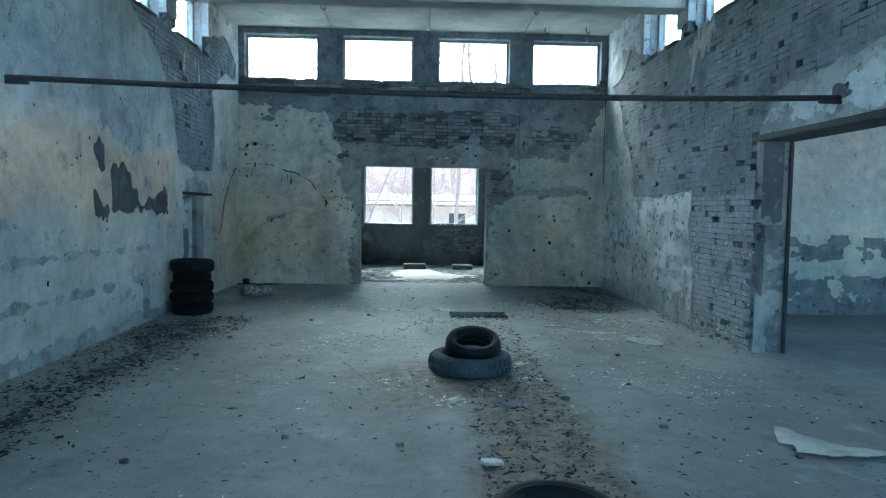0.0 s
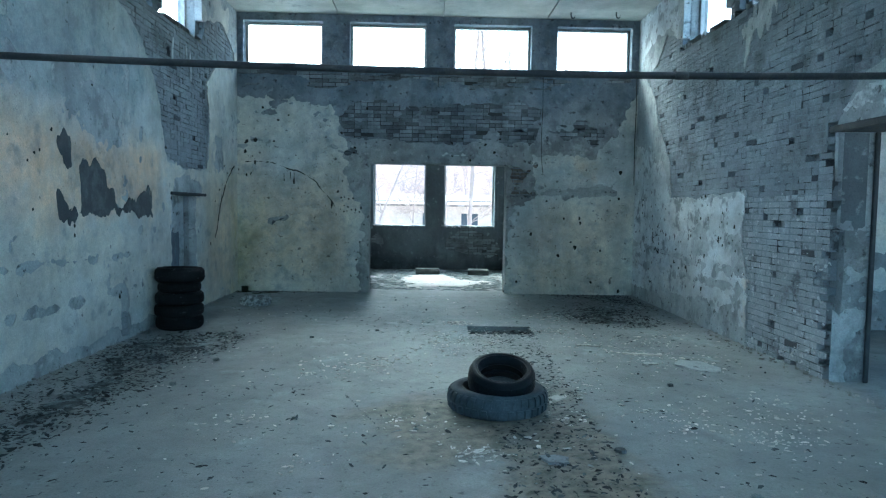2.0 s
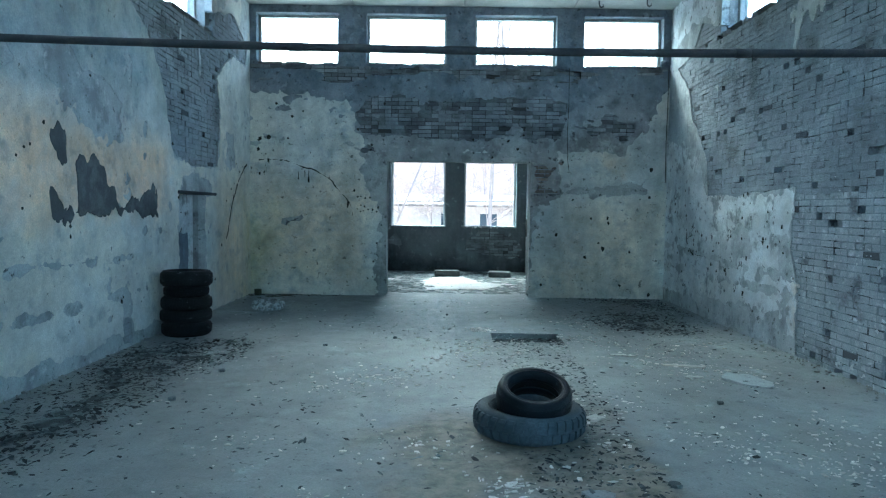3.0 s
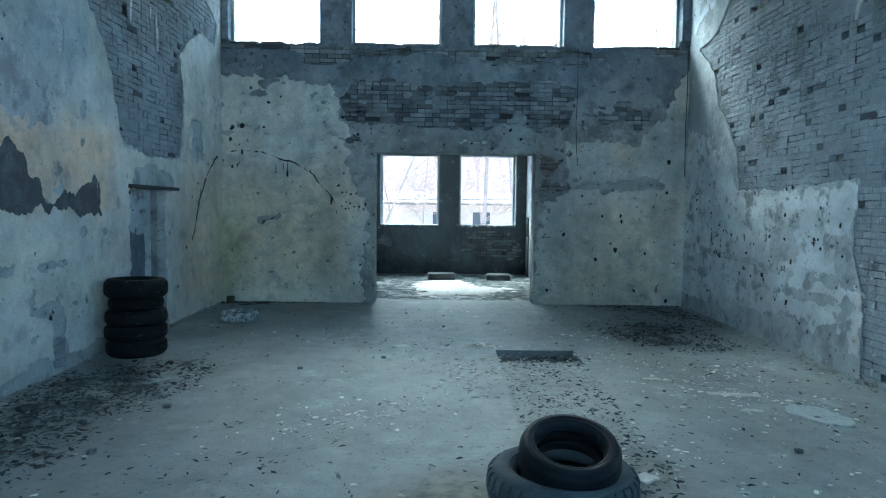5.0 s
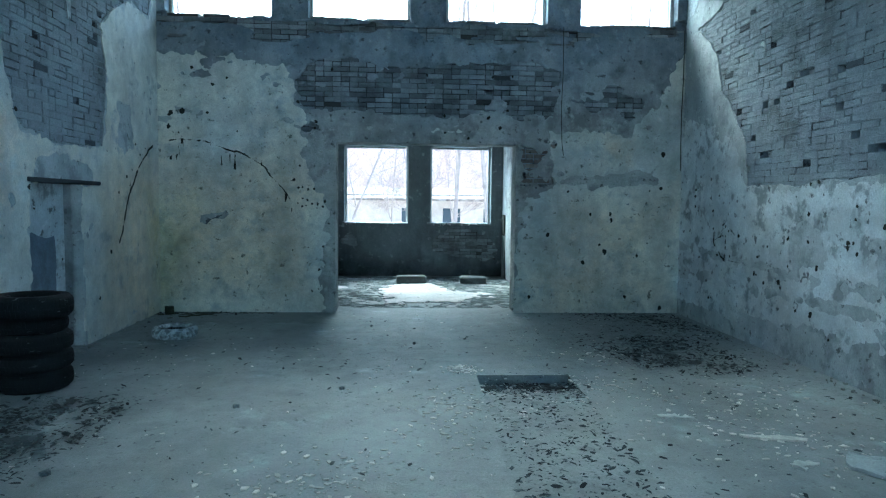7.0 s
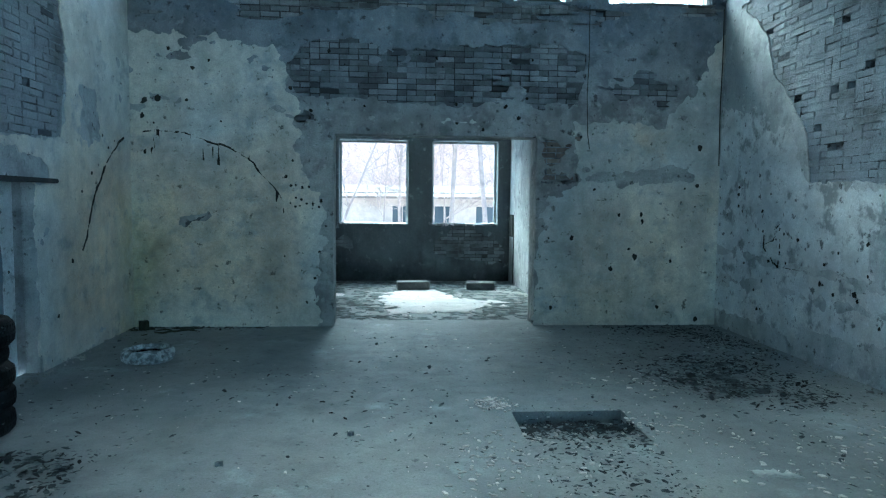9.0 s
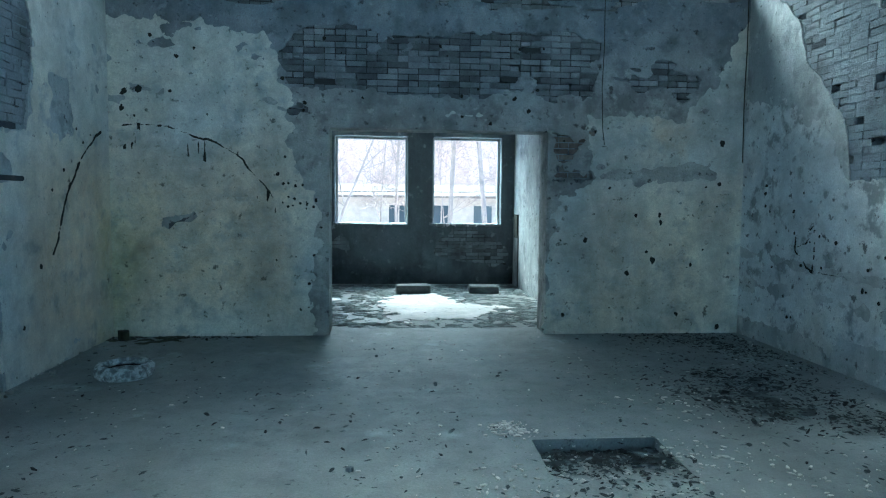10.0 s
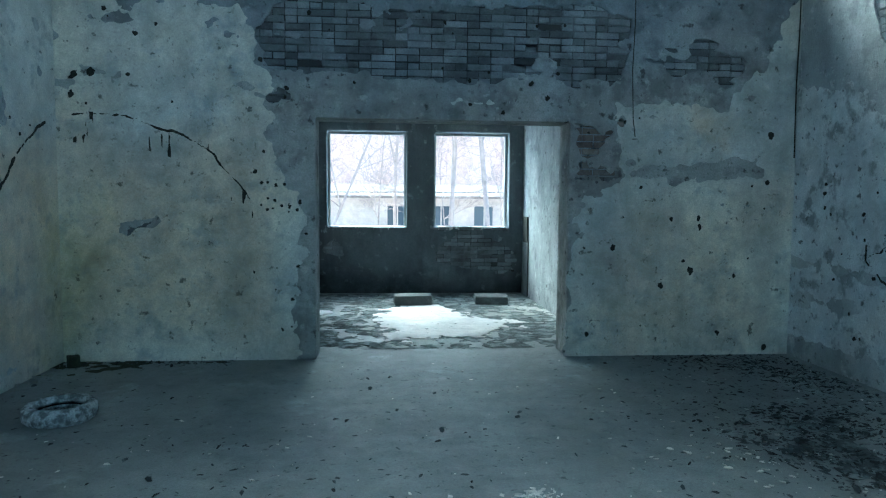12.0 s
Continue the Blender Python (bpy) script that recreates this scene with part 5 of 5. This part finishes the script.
curled_sheet()
fragment("plasterboard_piece", [(-0.25, 0.16), (-0.05, 0.20), (0.24, 0.08), (0.26, -0.10), (0.05, -0.17), (-0.22, -0.10)], 0.014, RENDERL, (3.20, 7.86, 0.004), -40, "flat broken board with dark edges on the floor", "board", seed=3, warp=0.014, tilt=(1.2, 0))
fragment("plaster_piece", [(-0.15, 0.03), (-0.06, 0.055), (0.02, 0.03), (0.16, 0.035), (0.12, -0.04), (0.0, -0.025), (-0.13, -0.05)], 0.008, SHEET, (2.28, 8.97, 0.0), -8, "flat pale piece of fallen plaster", "plaster piece", "plaster pieces", seed=4, warp=0.016)
fragment("plaster_piece", [(-0.22, 0.04), (0.1, 0.05), (0.22, 0.01), (0.2, -0.04), (-0.2, -0.04)], 0.012, LIME, (2.80, 8.48, 0.001), -12, "flat pale piece of fallen plaster", "plaster piece", "plaster pieces", seed=5, warp=0.01)
fragment("plaster_piece", [(-0.10, 0.035), (0.0, 0.055), (0.08, 0.03), (0.10, -0.03), (0.0, -0.03), (-0.08, -0.06)], 0.010, SHEET, (2.72, 7.99, 0.001), 20, "flat pale piece of fallen plaster", "plaster piece", "plaster pieces", seed=6, warp=0.01)
fragment("plaster_piece", [(-0.07, 0.05), (0.06, 0.06), (0.08, -0.04), (-0.06, -0.05)], 0.016, LIME, (1.42, 6.62, 0.002), 35, "flat pale piece of fallen plaster", "plaster piece", "plaster pieces", seed=7, warp=0.008)
fragment("plaster_piece", [(-0.06, 0.04), (0.05, 0.05), (0.06, -0.04), (-0.05, -0.04)], 0.02, LIME, (0.80, 3.86, 0.008), 10, "small pale plaster lump in the dirt", "plaster piece", "plaster pieces", seed=8, warp=0.008)
fragment("plaster_piece", [(-0.15, 0.09), (0.03, 0.13), (0.15, 0.07), (0.13, -0.05), (-0.12, -0.07)], 0.09, LIME, (0.89, 6.41, 0.0), 5, "pale plaster lump inside a tyre", "plaster piece", "plaster pieces", seed=12, warp=0.01)
fragment("stone", [(-0.09, 0.05), (0.02, 0.08), (0.10, 0.03), (0.08, -0.06), (-0.05, -0.07)], 0.022, RENDER, (1.12, 5.16, 0.0), 0, "flat grey stone half sunk in the pit dirt", "stone", seed=9, warp=0.008)
fragment("brick_lump", [(-0.05, 0.05), (0.05, 0.06), (0.06, -0.05), (-0.05, -0.05)], 0.11, MOSS, (-3.24, 13.72, 0.012), 25, "broken brick grown over with dark moss", "brick", seed=10, warp=0.006)
for k, (x, y, s) in enumerate(((-1.55, 3.9, 0.03), (-0.62, 4.35, 0.022), (2.62, 7.1, 0.03), (1.62, 5.35, 0.04), (-2.0, 8.0, 0.03), (-1.2, 9.3, 0.022), (0.2, 4.2, 0.024), (-2.1, 7.0, 0.035), (2.2, 4.6, 0.03), (-0.4, 9.8, 0.022))):
    fragment("clod", [(-s, s * 0.6), (s * 0.3, s), (s, 0.1 * s), (0.3 * s, -s * 0.7), (-0.8 * s, -0.5 * s)], 0.022, SOIL, (x, y, 0.0), 37 * k, "small dark clod of earth on the concrete", "clod", "loose clods", seed=20 + k, warp=0.006)
skin("floor_crack", FLOORF, -0.8, 0.6, 5.4, 7.2, lambda U, V: line_in(U + 0.05 * fbm(V * 4, U * 4, 261), V, [(-0.54, 6.95), (-0.10, 5.80), (0.0, 5.72), (0.22, 5.90)], 0.004) + 0.03 * fbm(U * 16, V * 16, 262), SOIL, floor, 0.003, 0.02, 0.0, base=0.0, label="dirt-filled crack in the concrete")


# ---- outside the windows ----
house = thing("house", (0, 55, -1.2), "low pale rendered house with snow on its roof", "house")
part("wall", box((-26, 0, 0), (34, 7, 3.25)), HOUSE, house)
bm = bmesh.new()
rv = [bm.verts.new(p) for p in ((-26.5, -0.7, 3.22), (34.5, -0.7, 3.22), (34.5, 3.5, 4.1), (-26.5, 3.5, 4.1), (34.5, 7.7, 3.22), (-26.5, 7.7, 3.22),
                                (-26.5, -0.7, 3.05), (34.5, -0.7, 3.05), (34.5, 7.7, 3.05), (-26.5, 7.7, 3.05))]
for f in ((0, 1, 2, 3), (3, 2, 4, 5), (6, 7, 1, 0), (5, 4, 8, 9), (6, 9, 8, 7), (0, 3, 5, 9, 6), (1, 7, 8, 4, 2)):
    bm.faces.new([rv[i] for i in f])
part("roof", bm, ROOFM, house, "grey roof with a thin snow cover")
for k in range(0, 6):
    x0 = 0.0 + 3.15 * k
    w = part("window", box((x0, -0.03, 1.1), (x0 + 1.35, 0.05, 2.5), 0.01), PANE, house)
    part("frame", box((x0 + 0.68, -0.09, 1.1), (x0 + 0.76, -0.032, 2.5)), HOUSE, w)


def bare_tree(name, at, height, spread, seed, lean=(0, 0), low=1):
    """A leafless tree: a tapered trunk and limbs that divide into twigs."""
    rnd = random.Random(seed)
    root = thing(name, at, "tall leafless tree with pale bark and fine twigs", "tree", "bare trees")
    segs = {"trunk": [], "crown": []}

    def grow(p, d, length, radius, level):
        pts, radii = [p], [radius]
        n = 6 if level == 0 else 4 if level == 1 else 3
        j = 0.035 if level == 0 else 0.12
        for k in range(n):
            d = (d + Vector((rnd.gauss(0, j), rnd.gauss(0, j), rnd.gauss(0.02, j * 0.6)))).normalized()
            p = p + d * (length / n)
            pts.append(p)
            radii.append(radius * (1 - 0.6 * (k + 1) / n))
            if level < 4 and k >= (low if level == 0 else 0):
                for _ in range(2 if level == 0 else rnd.choice((1, 2)) if level < 3 else 2):
                    side = Vector((rnd.gauss(0, 1), rnd.gauss(0, 1), rnd.gauss(0.25, 0.4))).normalized()
                    grow(p, (d * 0.55 + side * spread).normalized(), length * rnd.uniform(0.34, 0.56), radii[-1] * 0.6, level + 1)
        segs["trunk" if level == 0 else "crown"].append((pts, radii, 7 if level == 0 else 4 if level < 2 else 3))

    grow(Vector((0, 0, 0)), Vector((lean[0], lean[1], 1)).normalized(), height, 0.0075 * height, 0)
    for nm, items in segs.items():
        verts, faces = [], []
        for pts, radii, sides in items:
            first = len(verts)
            for p, r in zip(pts, radii):
                r = max(r, 0.008)
                for i in range(sides):
                    a = 6.283 * i / sides
                    verts.append((p.x + r * math.cos(a), p.y + r * math.sin(a) * 0.7, p.z + r * math.sin(a) * 0.7))
            for k in range(len(pts) - 1):
                for i in range(sides):
                    o, q = first + k * sides + i, first + k * sides + (i + 1) % sides
                    faces.append((o, q, q + sides, o + sides))
        raw(nm, verts, faces, BARK, root)
    return root


t1 = bare_tree("tree", (-2.75, 30.0, -1.2), 8.5, 0.75, 61, (0.5, 0.0), 1)
t2 = bare_tree("tree", (2.15, 31.0, -1.2), 14.0, 0.5, 62, (0.02, 0), 1)
t3 = bare_tree("tree", (3.7, 31.0, -1.2), 15.0, 0.45, 63, (-0.04, 0), 1)
t4 = bare_tree("tree", (-0.5, 37.0, -1.2), 6.0, 0.8, 64, (0.05, 0), 1)
for src, x, y, turn in ((t2, 4.6, 33, 80), (t3, -5.5, 36, 140), (t2, -9, 33, 200), (t1, 8.5, 35, 60), (t3, 9.5, 31, 250), (t2, 12, 38, 310), (t3, 6.2, 40, 20), (t2, 0.4, 43, 140),
                        (t1, -4.5, 37, 170), (t4, 5.0, 36, 30), (t4, -3.2, 41, 200), (t4, 2.8, 39, 100), (t4, 1.2, 34, 220),
                        (t3, -15, 34, 90), (t2, -14, 12, 90), (t3, 15, 14, 30), (t2, 16, 8, 130)):
    copy_thing(src, pose(x, y, -1.2, 0, 0, turn))

# far woods as a plain distance
wv, wf = [], []
for k in range(121):
    x = -150 + 2.5 * k
    wv += [(x, 105 + 0.002 * x * x, -1.2), (x, 105 + 0.002 * x * x, 14 + 5 * float(fbm(x * 0.11, 3.3, 281, 4)))]
for k in range(120):
    wf.append((2 * k, 2 * k + 2, 2 * k + 3, 2 * k + 1))
tagged(raw("backdrop", wv, wf, WOODS), kind="structure")
tagged(tube("overhead_wire", [(-30, 46, 2.35), (-10, 46, 2.1), (4, 46, 2.2), (14, 46, 2.25), (30, 46, 2.5)], 0.03, IRON), "dark overhead wire in front of the house", "wire")


# ---- bricks ----
def bare_of(fr_bare, margin):
    def keep(u, v, length):
        us = np.array([u - length / 2, u, u + length / 2])
        vs = np.array([v, v, v])
        return bool(np.any(fr_bare(us, vs) > -margin))
    return keep


def off_holes(keep, holes):
    def ok(u, v, length):
        for a, b, c, d in holes:
            if u + length / 2 > a + 0.02 and u - length / 2 < c - 0.02 and b - 0.02 < v < d + 0.03:
                return False
        return keep(u, v, length)
    return ok


bricks_on(FAR, -3.45, 4.38, -0.02, 4.33, off_holes(bare_of(lambda U, V: np.where(rect_in(U, V, (1.8, 1.95, 2.45, 2.6)) > 0, -1, far_bare(U, V)), 0.09), FAR_WIN + [DOORWAY]), wall_far, (-1.6, 2.9, 2.6, 3.8), DARKBRICK, 1, 0.012, mortar=DARKMORTAR, joints=(-0.006, -0.010, -0.016, -0.022, -0.03))
bricks_on(FAR, 1.84, 2.48, 1.98, 2.58, bare_of(far_bare, 0.08), wall_far, (0, 0, 4, 4), REDBRICK, 2, 0.0)
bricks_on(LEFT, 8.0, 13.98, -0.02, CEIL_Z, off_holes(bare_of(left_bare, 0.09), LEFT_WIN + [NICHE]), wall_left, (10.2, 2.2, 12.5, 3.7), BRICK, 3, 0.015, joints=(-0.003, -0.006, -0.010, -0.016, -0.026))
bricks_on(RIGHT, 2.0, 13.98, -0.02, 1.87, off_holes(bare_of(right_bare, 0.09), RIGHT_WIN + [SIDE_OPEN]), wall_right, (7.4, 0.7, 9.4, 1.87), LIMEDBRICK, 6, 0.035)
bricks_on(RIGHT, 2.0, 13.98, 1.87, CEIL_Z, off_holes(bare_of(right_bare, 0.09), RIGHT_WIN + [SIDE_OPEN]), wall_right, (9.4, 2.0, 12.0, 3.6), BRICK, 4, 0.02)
bricks_on(BACKROOM, -1.6, 2.36, -0.02, 1.19, bare_of(back_bare, 0.08), wall_back_room, (0.6, 0.3, 2.4, 1.2), DARKBRICK, 5, 0.01, mortar=DARKMORTAR, joints=(-0.003, -0.006, -0.010, -0.02))
